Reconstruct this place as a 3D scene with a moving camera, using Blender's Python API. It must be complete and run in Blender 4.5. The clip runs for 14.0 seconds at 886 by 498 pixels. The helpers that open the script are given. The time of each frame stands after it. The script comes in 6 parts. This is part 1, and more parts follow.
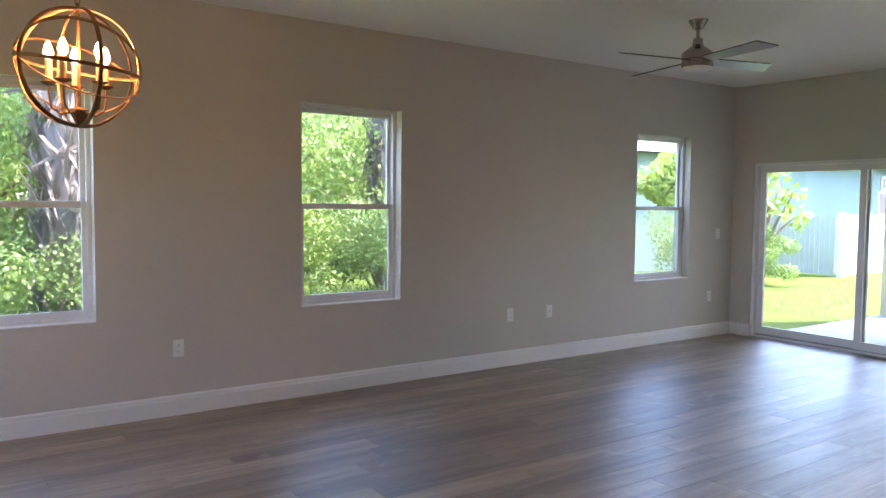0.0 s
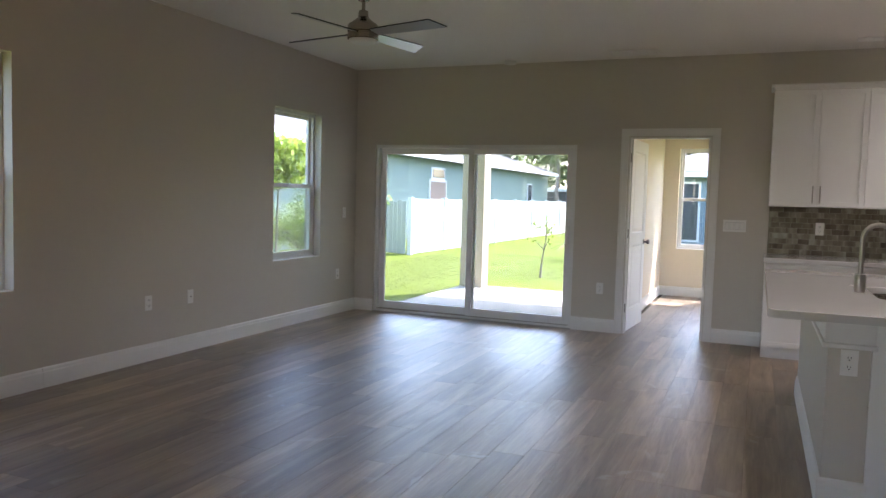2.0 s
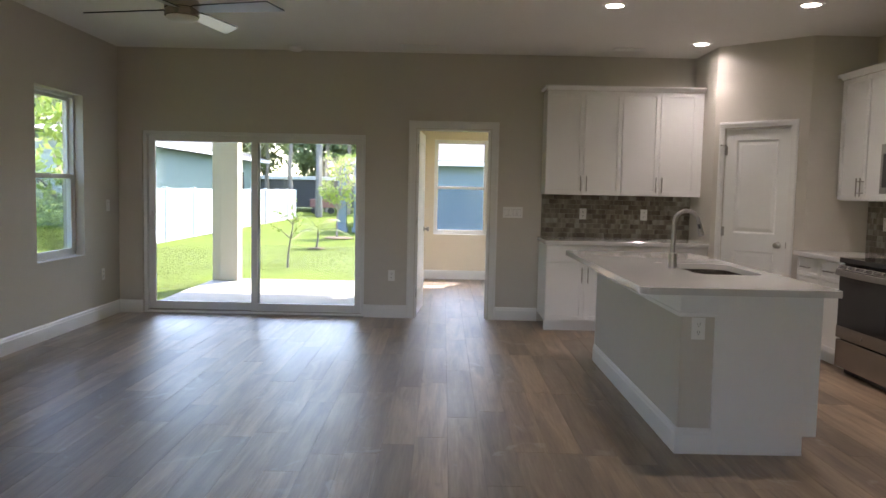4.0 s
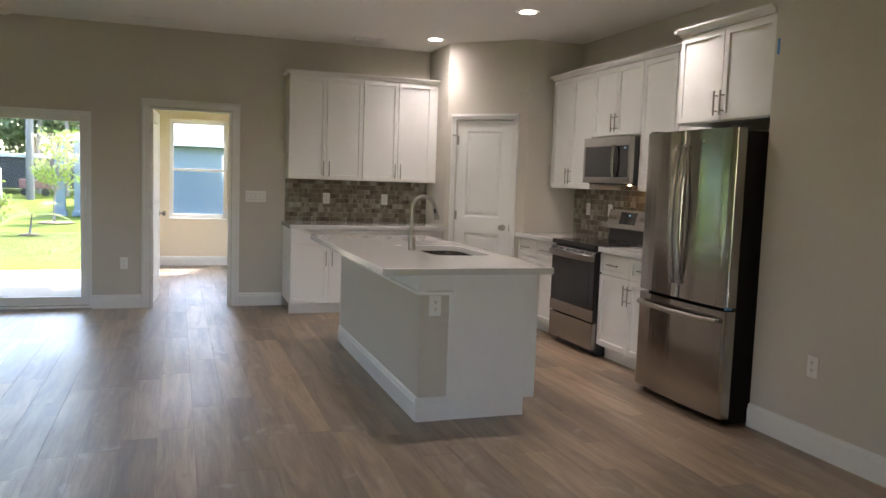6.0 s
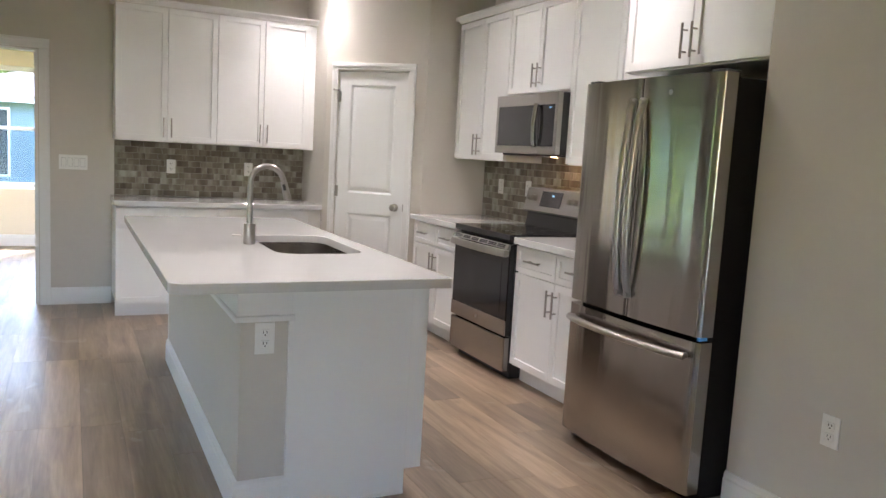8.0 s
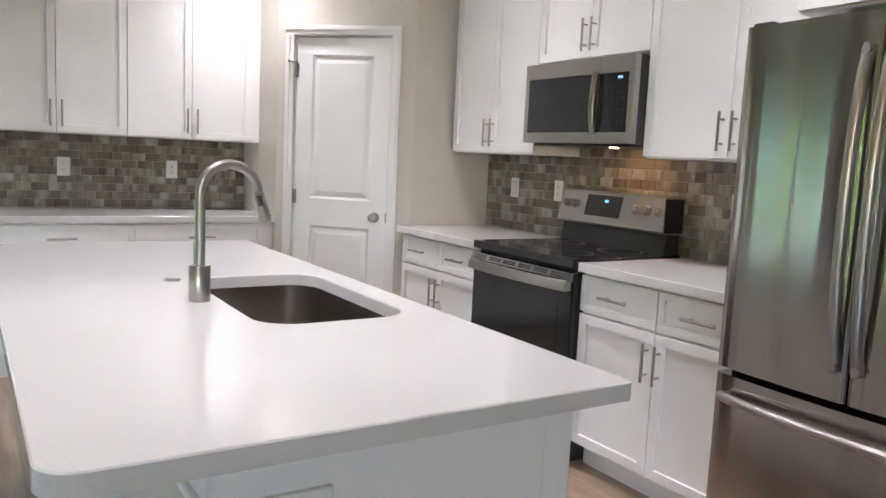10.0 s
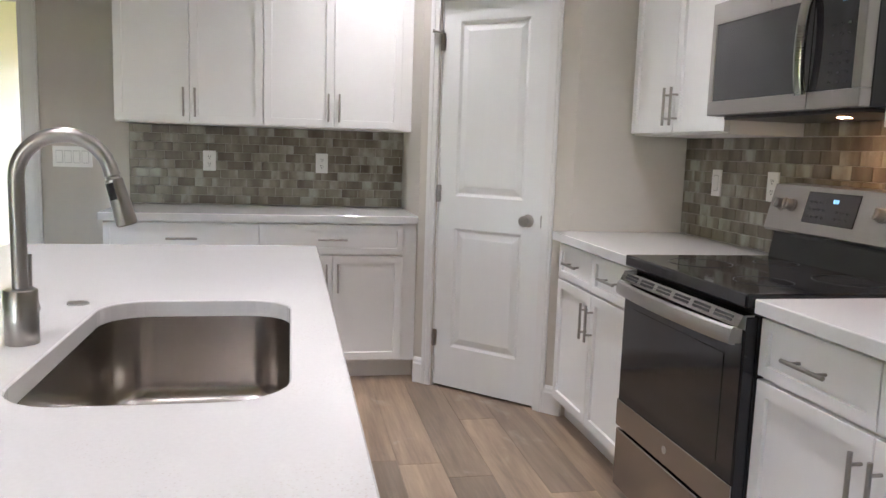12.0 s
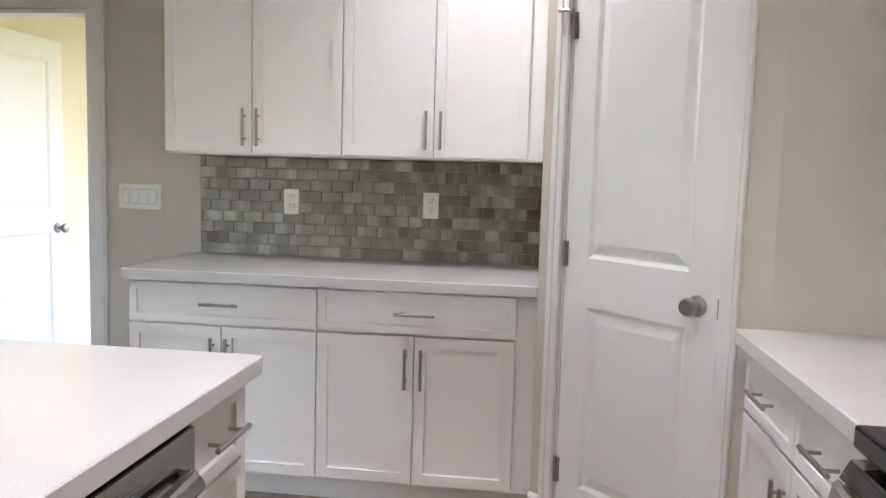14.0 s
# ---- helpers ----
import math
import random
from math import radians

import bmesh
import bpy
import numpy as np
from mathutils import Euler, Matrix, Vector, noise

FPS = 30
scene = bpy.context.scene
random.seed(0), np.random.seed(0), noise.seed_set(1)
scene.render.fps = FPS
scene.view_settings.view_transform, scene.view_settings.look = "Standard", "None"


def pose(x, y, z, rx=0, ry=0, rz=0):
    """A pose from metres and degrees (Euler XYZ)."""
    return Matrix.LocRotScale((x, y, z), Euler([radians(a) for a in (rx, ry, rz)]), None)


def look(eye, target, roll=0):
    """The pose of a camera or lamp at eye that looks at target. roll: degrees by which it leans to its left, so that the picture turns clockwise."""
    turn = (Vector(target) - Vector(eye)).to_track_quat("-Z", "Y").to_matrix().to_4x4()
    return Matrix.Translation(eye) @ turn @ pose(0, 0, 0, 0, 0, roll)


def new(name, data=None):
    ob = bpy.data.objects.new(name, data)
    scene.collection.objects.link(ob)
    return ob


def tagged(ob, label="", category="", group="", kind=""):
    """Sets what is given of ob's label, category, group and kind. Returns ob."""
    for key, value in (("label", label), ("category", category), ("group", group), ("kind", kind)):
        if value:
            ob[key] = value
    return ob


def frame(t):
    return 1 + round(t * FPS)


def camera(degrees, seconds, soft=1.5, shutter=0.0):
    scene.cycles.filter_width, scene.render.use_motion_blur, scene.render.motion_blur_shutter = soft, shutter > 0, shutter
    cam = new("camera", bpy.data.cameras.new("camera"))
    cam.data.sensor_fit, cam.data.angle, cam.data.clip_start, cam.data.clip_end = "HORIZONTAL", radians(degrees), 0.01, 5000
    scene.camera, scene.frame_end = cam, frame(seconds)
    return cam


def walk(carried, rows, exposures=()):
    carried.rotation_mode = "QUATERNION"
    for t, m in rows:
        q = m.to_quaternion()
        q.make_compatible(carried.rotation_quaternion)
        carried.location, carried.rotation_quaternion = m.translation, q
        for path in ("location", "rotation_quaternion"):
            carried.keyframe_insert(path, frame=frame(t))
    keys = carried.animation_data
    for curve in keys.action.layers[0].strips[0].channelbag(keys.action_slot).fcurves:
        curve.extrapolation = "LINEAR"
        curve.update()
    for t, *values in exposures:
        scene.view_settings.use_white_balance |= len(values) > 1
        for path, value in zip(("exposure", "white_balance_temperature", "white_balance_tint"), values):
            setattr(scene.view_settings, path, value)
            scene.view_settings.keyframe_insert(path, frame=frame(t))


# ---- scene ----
cam = camera(60.4, 14.0)
PATH = [
    (0, (0.135, 0.181, 1.481), (1.284, 1.814, 1.360), 0.6),
    (0.5, (0.155, 0.289, 1.428), (1.529, 1.737, 1.308), 0.6),
    (1, (0.128, 0.485, 1.417), (1.693, 1.724, 1.291), 0.9),
    (1.5, (0.052, 0.743, 1.373), (1.776, 1.749, 1.245), 1.1),
    (2, (-0.046, 1.019, 1.375), (1.798, 1.782, 1.238), 1.6),
    (2.2, (-0.059, 1.155, 1.380), (1.822, 1.817, 1.234), 1.8),
    (4.3, (-0.289, 2.044, 1.385), (1.702, 1.938, 1.232), 1.1),
    (4.5, (-0.328, 2.064, 1.398), (1.657, 1.883, 1.243), 1.1),
    (5, (-0.368, 2.062, 1.408), (1.592, 1.694, 1.248), 1.3),
    (5.5, (-0.379, 2.068, 1.409), (1.539, 1.529, 1.243), 1.6),
    (6, (-0.342, 2.022, 1.401), (1.538, 1.363, 1.223), 2.0),
    (6.5, (-0.096, 1.802, 1.408), (1.760, 1.081, 1.217), 2.4),
    (7, (0.226, 1.558, 1.379), (2.065, 0.797, 1.180), 2.9),
    (7.2, (0.378, 1.478, 1.377), (2.207, 0.695, 1.173), 3.1),
    (9.3, (2.135, 1.104, 1.370), (3.837, 0.081, 1.128), 2.9),
    (9.5, (2.283, 1.096, 1.350), (3.974, 0.053, 1.120), 2.9),
    (10, (2.626, 1.028, 1.331), (4.302, -0.037, 1.094), 2.7),
    (10.5, (2.877, 0.931, 1.319), (4.572, -0.100, 1.070), 2.5),
    (11, (3.040, 0.717, 1.297), (4.809, -0.178, 1.038), 2.2),
    (11.5, (3.136, 0.352, 1.290), (4.998, -0.327, 1.026), 1.9),
    (12, (3.250, 0.018, 1.285), (5.194, -0.375, 1.023), 1.9),
    (12.5, (3.426, -0.274, 1.306), (5.403, -0.443, 1.056), 1.5),
    (13, (3.678, -0.492, 1.317), (5.664, -0.530, 1.087), 1.4),
    (13.5, (4.090, -0.582, 1.312), (6.078, -0.529, 1.099), 1.3),
    (14, (4.521, -0.656, 1.310), (6.496, -0.407, 1.117), 1.6),
]
walk(cam, [(t, look(eye, target, roll)) for t, eye, target, roll in PATH], [(0, 4.45, 6050, 27), (1.2, 4.1, 6500, 25), (2.2, 3.85, 6550, 24), (5.0, 3.75, 6900, 22), (5.6, 3.95, 6850, 21), (7.0, 4.5, 6550, 21), (9.5, 4.95, 6050, 20), (11, 4.8, 6000, 20), (12, 4.75, 6000, 20), (14, 4.8, 6000, 20)])

# ---- world, sun, exposure ----
world = bpy.data.worlds.new("sky")
scene.world = world
world.use_nodes = True
wn = world.node_tree.nodes
sky = wn.new("ShaderNodeTexSky")
sky.sky_type = "NISHITA"
sky.sun_disc = False
sky.sun_elevation = radians(55)
sky.sun_rotation = radians(117)
sky.air_density, sky.dust_density = 1.0, 1.5
wn["Background"].inputs["Strength"].default_value = 0.15
world.node_tree.links.new(sky.outputs["Color"], wn["Background"].inputs["Color"])
sun = new("sun", bpy.data.lights.new("sun", "SUN"))
sun.data.energy, sun.data.angle, sun.data.color = 1.6, radians(0.5), (1.0, 0.95, 0.87)
sun.matrix_world = look((6.2, -3.2, 10.0), (0, 0, 0))


# ---- materials ----
def material(name, base, rough=0.5, metal=0.0, stain=0.08, stain_scale=1.5, grain=0.05, grain_scale=60.0, bump=0.0,
             bump_scale=200.0, stretch=(1, 1, 1), rand=0.0, emit=0.0, rough_var=0.0, spec=0.5, coat=0.0):
    m = bpy.data.materials.new(name)
    m.use_nodes = True
    nt = m.node_tree
    n, ln = nt.nodes, nt.links
    p = n["Principled BSDF"]
    p.inputs["Roughness"].default_value = rough
    p.inputs["Metallic"].default_value = metal
    p.inputs["Specular IOR Level"].default_value = spec
    p.inputs["Coat Weight"].default_value = coat
    tc = n.new("ShaderNodeTexCoord")
    mp = n.new("ShaderNodeMapping")
    mp.inputs["Scale"].default_value = stretch
    ln.new(tc.outputs["Object"], mp.inputs["Vector"])
    big = n.new("ShaderNodeTexNoise")
    big.inputs["Scale"].default_value = stain_scale
    big.inputs["Detail"].default_value = 3
    ln.new(tc.outputs["Object"], big.inputs["Vector"])
    fine = n.new("ShaderNodeTexNoise")
    fine.inputs["Scale"].default_value = grain_scale
    fine.inputs["Detail"].default_value = 4
    ln.new(mp.outputs["Vector"], fine.inputs["Vector"])
    # value factor: 1 + stain*(big-.5)*2 + grain*(fine-.5)*2 + rand*(random-.5)*2
    def term(sock, amount):
        a = n.new("ShaderNodeMath")
        a.operation = "MULTIPLY_ADD"
        ln.new(sock, a.inputs[0])
        a.inputs[1].default_value, a.inputs[2].default_value = 2 * amount, -amount
        return a.outputs[0]
    total = term(big.outputs["Fac"], stain)
    extra = [term(fine.outputs["Fac"], grain)]
    if rand:
        oi = n.new("ShaderNodeObjectInfo")
        extra.append(term(oi.outputs["Random"], rand))
    for e in extra:
        a = n.new("ShaderNodeMath")
        ln.new(total, a.inputs[0]), ln.new(e, a.inputs[1])
        total = a.outputs[0]
    plus = n.new("ShaderNodeMath")
    ln.new(total, plus.inputs[0])
    plus.inputs[1].default_value = 1.0
    mul = n.new("ShaderNodeVectorMath")
    mul.operation = "SCALE"
    mul.inputs[0].default_value = base
    ln.new(plus.outputs[0], mul.inputs["Scale"])
    ln.new(mul.outputs["Vector"], p.inputs["Base Color"])
    if rough_var:
        r = term(big.outputs["Fac"], rough_var)
        a = n.new("ShaderNodeMath")
        ln.new(r, a.inputs[0])
        a.inputs[1].default_value = rough
        ln.new(a.outputs[0], p.inputs["Roughness"])
    if bump:
        bn = n.new("ShaderNodeTexNoise")
        bn.inputs["Scale"].default_value = bump_scale
        bn.inputs["Detail"].default_value = 2
        ln.new(mp.outputs["Vector"], bn.inputs["Vector"])
        b = n.new("ShaderNodeBump")
        b.inputs["Strength"].default_value = bump
        b.inputs["Distance"].default_value = 0.002
        ln.new(bn.outputs["Fac"], b.inputs["Height"])
        ln.new(b.outputs["Normal"], p.inputs["Normal"])
    if emit:
        p.inputs["Emission Color"].default_value = (*base, 1)
        p.inputs["Emission Strength"].default_value = emit
    return m


def glass_material(name, tint, gloss=0.06, dirt=0.0):
    m = bpy.data.materials.new(name)
    m.use_nodes = True
    n, ln = m.node_tree.nodes, m.node_tree.links
    n.remove(n["Principled BSDF"])
    tr = n.new("ShaderNodeBsdfTransparent")
    tr.inputs["Color"].default_value = (*tint, 1)
    gl = n.new("ShaderNodeBsdfGlossy")
    gl.inputs["Roughness"].default_value = 0.01
    lw = n.new("ShaderNodeLayerWeight")
    pw = n.new("ShaderNodeMath")
    pw.operation = "POWER"
    ln.new(lw.outputs["Facing"], pw.inputs[0])
    pw.inputs[1].default_value = 4.0
    fr = n.new("ShaderNodeMath")
    fr.operation = "MULTIPLY_ADD"
    ln.new(pw.outputs[0], fr.inputs[0])
    fr.inputs[1].default_value, fr.inputs[2].default_value = 0.6, 0.035
    mix = n.new("ShaderNodeMixShader")
    ln.new(fr.outputs[0], mix.inputs[0])
    ln.new(tr.outputs[0], mix.inputs[1])
    ln.new(gl.outputs[0], mix.inputs[2])
    out = mix
    if dirt:
        df = n.new("ShaderNodeBsdfDiffuse")
        df.inputs["Color"].default_value = (0.35, 0.4, 0.42, 1)
        mix2 = n.new("ShaderNodeMixShader")
        mix2.inputs[0].default_value = dirt
        ln.new(mix.outputs[0], mix2.inputs[1])
        ln.new(df.outputs[0], mix2.inputs[2])
        out = mix2
    ln.new(out.outputs[0], n["Material Output"].inputs["Surface"])
    return m


def plank_material():
    m = bpy.data.materials.new("vinyl_plank")
    m.use_nodes = True
    n, ln = m.node_tree.nodes, m.node_tree.links
    p = n["Principled BSDF"]
    geo = n.new("ShaderNodeNewGeometry")
    oi = n.new("ShaderNodeObjectInfo")
    rnd = n.new("ShaderNodeMath")
    ln.new(oi.outputs["Random"], rnd.inputs[0])
    ln.new(geo.outputs["Random Per Island"], rnd.inputs[1])
    off = n.new("ShaderNodeVectorMath")
    off.operation = "SCALE"
    off.inputs[0].default_value = (37.0, 19.0, 11.0)
    ln.new(rnd.outputs[0], off.inputs["Scale"])
    add = n.new("ShaderNodeVectorMath")
    ln.new(geo.outputs["Position"], add.inputs[0])
    ln.new(off.outputs[0], add.inputs[1])
    def noise_at(scale, detail, dist=0.0, per_plank=True):
        mp = n.new("ShaderNodeMapping")
        mp.inputs["Scale"].default_value = scale
        ln.new((add.outputs[0] if per_plank else geo.outputs["Position"]), mp.inputs["Vector"])
        t = n.new("ShaderNodeTexNoise")
        t.inputs["Scale"].default_value = 1.0
        t.inputs["Detail"].default_value = detail
        t.inputs["Distortion"].default_value = dist
        ln.new(mp.outputs[0], t.inputs["Vector"])
        return t
    broad = noise_at((1.1, 10.0, 1.0), 3, 0.9)
    grain = noise_at((5.0, 90.0, 1.0), 5, 0.3)
    knots = noise_at((2.6, 6.5, 1.0), 2, 1.6)
    mixv = n.new("ShaderNodeMath")
    mixv.operation = "MULTIPLY_ADD"
    ln.new(grain.outputs["Fac"], mixv.inputs[0])
    mixv.inputs[1].default_value = 0.42
    ln.new(broad.outputs["Fac"], mixv.inputs[2])
    ramp = n.new("ShaderNodeValToRGB")
    ramp.color_ramp.elements[0].position, ramp.color_ramp.elements[0].color = 0.40, (0.125, 0.081, 0.050, 1)
    ramp.color_ramp.elements[1].position, ramp.color_ramp.elements[1].color = 0.95, (0.425, 0.312, 0.208, 1)
    mid = ramp.color_ramp.elements.new(0.67)
    mid.color = (0.272, 0.187, 0.115, 1)
    ln.new(mixv.outputs[0], ramp.inputs["Fac"])
    kr = n.new("ShaderNodeMapRange")
    kr.inputs["From Min"].default_value, kr.inputs["From Max"].default_value = 0.66, 0.76
    kr.inputs["To Min"].default_value, kr.inputs["To Max"].default_value = 1.0, 0.80
    ln.new(knots.outputs["Fac"], kr.inputs["Value"])
    frac = n.new("ShaderNodeMath")
    frac.operation = "FRACT"
    ln.new(rnd.outputs[0], frac.inputs[0])
    tone = n.new("ShaderNodeMapRange")
    tone.inputs["To Min"].default_value, tone.inputs["To Max"].default_value = 0.50, 1.08
    ln.new(frac.outputs[0], tone.inputs["Value"])
    tk = n.new("ShaderNodeMath")
    tk.operation = "MULTIPLY"
    ln.new(tone.outputs[0], tk.inputs[0]), ln.new(kr.outputs[0], tk.inputs[1])
    sc = n.new("ShaderNodeVectorMath")
    sc.operation = "SCALE"
    ln.new(ramp.outputs["Color"], sc.inputs[0]), ln.new(tk.outputs[0], sc.inputs["Scale"])
    ln.new(sc.outputs["Vector"], p.inputs["Base Color"])
    smear = noise_at((0.9, 1.3, 1.0), 4, 0.8, False)
    rr = n.new("ShaderNodeMapRange")
    rr.inputs["From Min"].default_value, rr.inputs["From Max"].default_value = 0.35, 0.7
    rr.inputs["To Min"].default_value, rr.inputs["To Max"].default_value = 0.39, 0.51
    ln.new(smear.outputs["Fac"], rr.inputs["Value"])
    ln.new(rr.outputs[0], p.inputs["Roughness"])
    p.inputs["Specular IOR Level"].default_value = 0.8
    p.inputs["Coat Weight"].default_value, p.inputs["Coat Roughness"].default_value = 0.8, 0.46
    # dusty scuffs left on the new floor
    dust = noise_at((3.1, 4.3, 1.0), 5, 1.2, False)
    dm = n.new("ShaderNodeMapRange")
    dm.inputs["From Min"].default_value, dm.inputs["From Max"].default_value = 0.63, 0.71
    dm.inputs["To Min"].default_value, dm.inputs["To Max"].default_value = 0.0, 0.28
    ln.new(dust.outputs["Fac"], dm.inputs["Value"])
    dx = n.new("ShaderNodeMix")
    dx.data_type = "RGBA"
    ln.new(dm.outputs[0], dx.inputs["Factor"])
    ln.new(sc.outputs["Vector"], dx.inputs["A"])
    dx.inputs["B"].default_value = (0.50, 0.47, 0.43, 1)
    ln.new(dx.outputs["Result"], p.inputs["Base Color"])
    b = n.new("ShaderNodeBump")
    b.inputs["Strength"].default_value, b.inputs["Distance"].default_value = 0.3, 0.001
    ln.new(grain.outputs["Fac"], b.inputs["Height"])
    # hand-scraped emboss that breaks up the sheen
    scrape = noise_at((7.0, 26.0, 1.0), 3, 0.8)
    b2 = n.new("ShaderNodeBump")
    b2.inputs["Strength"].default_value, b2.inputs["Distance"].default_value = 0.35, 0.003
    ln.new(scrape.outputs["Fac"], b2.inputs["Height"])
    ln.new(b.outputs["Normal"], b2.inputs["Normal"])
    ln.new(b2.outputs["Normal"], p.inputs["Normal"])
    ln.new(b2.outputs["Normal"], p.inputs["Coat Normal"])
    return m


def tile_material():
    """Hand-painted look: each tile runs through soft upright bands of grey-green, taupe and brown."""
    m = bpy.data.materials.new("glazed_glass_tile")
    m.use_nodes = True
    n, ln = m.node_tree.nodes, m.node_tree.links
    p = n["Principled BSDF"]
    oi = n.new("ShaderNodeObjectInfo")
    tc = n.new("ShaderNodeTexCoord")
    off = n.new("ShaderNodeVectorMath")
    off.operation = "SCALE"
    off.inputs[0].default_value = (31.0, 17.0, 23.0)
    ln.new(oi.outputs["Random"], off.inputs["Scale"])
    def noise_at(scale, detail, dist):
        mp = n.new("ShaderNodeMapping")
        mp.inputs["Scale"].default_value = scale
        ln.new(tc.outputs["Object"], mp.inputs["Vector"])
        add = n.new("ShaderNodeVectorMath")
        ln.new(mp.outputs[0], add.inputs[0]), ln.new(off.outputs[0], add.inputs[1])
        t = n.new("ShaderNodeTexNoise")
        t.inputs["Scale"].default_value, t.inputs["Detail"].default_value, t.inputs["Distortion"].default_value = 1.0, detail, dist
        ln.new(add.outputs[0], t.inputs["Vector"])
        return t
    band = noise_at((10.0, 1.0, 2.5), 2, 0.4)
    mott = noise_at((60.0, 1.0, 45.0), 4, 0.8)
    # tone = random * 0.5 + band * 0.9 + mottle * 0.2
    t1 = n.new("ShaderNodeMath")
    t1.operation = "MULTIPLY_ADD"
    ln.new(oi.outputs["Random"], t1.inputs[0])
    t1.inputs[1].default_value, t1.inputs[2].default_value = 0.32, -0.50
    t2 = n.new("ShaderNodeMath")
    t2.operation = "MULTIPLY_ADD"
    ln.new(band.outputs["Fac"], t2.inputs[0])
    t2.inputs[1].default_value = 1.6
    ln.new(t1.outputs[0], t2.inputs[2])
    t3 = n.new("ShaderNodeMath")
    t3.operation = "MULTIPLY_ADD"
    ln.new(mott.outputs["Fac"], t3.inputs[0])
    t3.inputs[1].default_value = 0.20
    ln.new(t2.outputs[0], t3.inputs[2])
    ramp = n.new("ShaderNodeValToRGB")
    cr = ramp.color_ramp
    cr.elements[0].position, cr.elements[0].color = 0.12, (0.085, 0.066, 0.046, 1)
    cr.elements[1].position, cr.elements[1].color = 0.94, (0.380, 0.376, 0.315, 1)
    for pos, col in ((0.32, (0.130, 0.105, 0.076, 1)), (0.52, (0.175, 0.150, 0.112, 1)), (0.70, (0.235, 0.218, 0.168, 1))):
        cr.elements.new(pos).color = col
    ln.new(t3.outputs[0], ramp.inputs["Fac"])
    ln.new(ramp.outputs["Color"], p.inputs["Base Color"])
    p.inputs["Roughness"].default_value = 0.30
    b = n.new("ShaderNodeBump")
    b.inputs["Strength"].default_value, b.inputs["Distance"].default_value = 0.12, 0.002
    ln.new(mott.outputs["Fac"], b.inputs["Height"])
    ln.new(b.outputs["Normal"], p.inputs["Normal"])
    return m


def quartz_material():
    m = material("white_quartz", (0.61, 0.603, 0.592), 0.055, stain=0.035, stain_scale=3.5, grain=0.05, grain_scale=140, spec=0.5)
    n, ln = m.node_tree.nodes, m.node_tree.links
    p = n["Principled BSDF"]
    base = p.inputs["Base Color"].links[0].from_socket
    tc = n["Texture Coordinate"]
    v = n.new("ShaderNodeTexVoronoi")
    v.inputs["Scale"].default_value = 160
    ln.new(tc.outputs["Object"], v.inputs["Vector"])
    patch = n.new("ShaderNodeTexNoise")
    patch.inputs["Scale"].default_value, patch.inputs["Detail"].default_value = 9.0, 3
    ln.new(tc.outputs["Object"], patch.inputs["Vector"])
    a = n.new("ShaderNodeMapRange")
    a.inputs["From Min"].default_value, a.inputs["From Max"].default_value = 0.12, 0.30
    a.inputs["To Min"].default_value, a.inputs["To Max"].default_value = 1.0, 0.0
    ln.new(v.outputs["Distance"], a.inputs["Value"])
    g = n.new("ShaderNodeMapRange")
    g.inputs["From Min"].default_value, g.inputs["From Max"].default_value = 0.50, 0.72
    ln.new(patch.outputs["Fac"], g.inputs["Value"])
    mu = n.new("ShaderNodeMath")
    mu.operation = "MULTIPLY"
    ln.new(a.outputs[0], mu.inputs[0]), ln.new(g.outputs[0], mu.inputs[1])
    mx = n.new("ShaderNodeMix")
    mx.data_type = "RGBA"
    ln.new(mu.outputs[0], mx.inputs["Factor"])
    ln.new(base, mx.inputs["A"])
    mx.inputs["B"].default_value = (0.52, 0.49, 0.45, 1)
    ln.new(mx.outputs["Result"], p.inputs["Base Color"])
    return m


WALL = material("greige_wall_paint", (0.57, 0.533, 0.476), 0.62, stain=0.03, stain_scale=0.9, grain=0.02, grain_scale=25, bump=0.25, bump_scale=170, spec=0.35)
# wall paint with the bedroom's warm bounced sunlight mixed into the colour
BEDWARM = material("warm_bounce_bedroom_paint", (0.74, 0.655, 0.52), 0.62, stain=0.03, stain_scale=0.9, grain=0.02, grain_scale=25, bump=0.25, bump_scale=170, spec=0.35)
CEIL = material("ceiling_paint", (0.84, 0.82, 0.775), 0.8, stain=0.02, stain_scale=0.7, grain=0.03, grain_scale=30, bump=0.5, bump_scale=90)
TRIM = material("white_trim_paint", (0.76, 0.755, 0.74), 0.35, stain=0.02, grain=0.015, grain_scale=40)
CAB = material("white_cabinet_lacquer", (0.78, 0.775, 0.76), 0.32, stain=0.015, stain_scale=2, grain=0.01, grain_scale=50)
DOORW = material("white_door_paint", (0.77, 0.775, 0.765), 0.36, stain=0.015, grain=0.02, grain_scale=30, bump=0.06, bump_scale=60, stretch=(1, 1, 0.1))
VINYL = material("white_vinyl_frame", (0.74, 0.745, 0.74), 0.35, stain=0.02, grain=0.01)
PLASTIC = material("white_plastic", (0.80, 0.795, 0.77), 0.3, stain=0.01, grain=0.01)
GAPG = material("painted_gap_shade", (0.50, 0.49, 0.475), 0.5)
# near-black that paints the shade inside outlet, oven and ceiling vent slots
SLOT = material("slot_shade", (0.03, 0.03, 0.03), 0.6)
STEEL = material("brushed_stainless_steel", (0.36, 0.338, 0.315), 0.13, 1.0, stain=0.04, grain=0.05, grain_scale=8, bump=0.8, bump_scale=4, stretch=(2.6, 1, 0.12))
STEELH = material("brushed_steel_horizontal", (0.36, 0.342, 0.322), 0.28, 1.0, stain=0.04, grain=0.05, grain_scale=8, bump=0.08, bump_scale=6, stretch=(1, 1, 60))
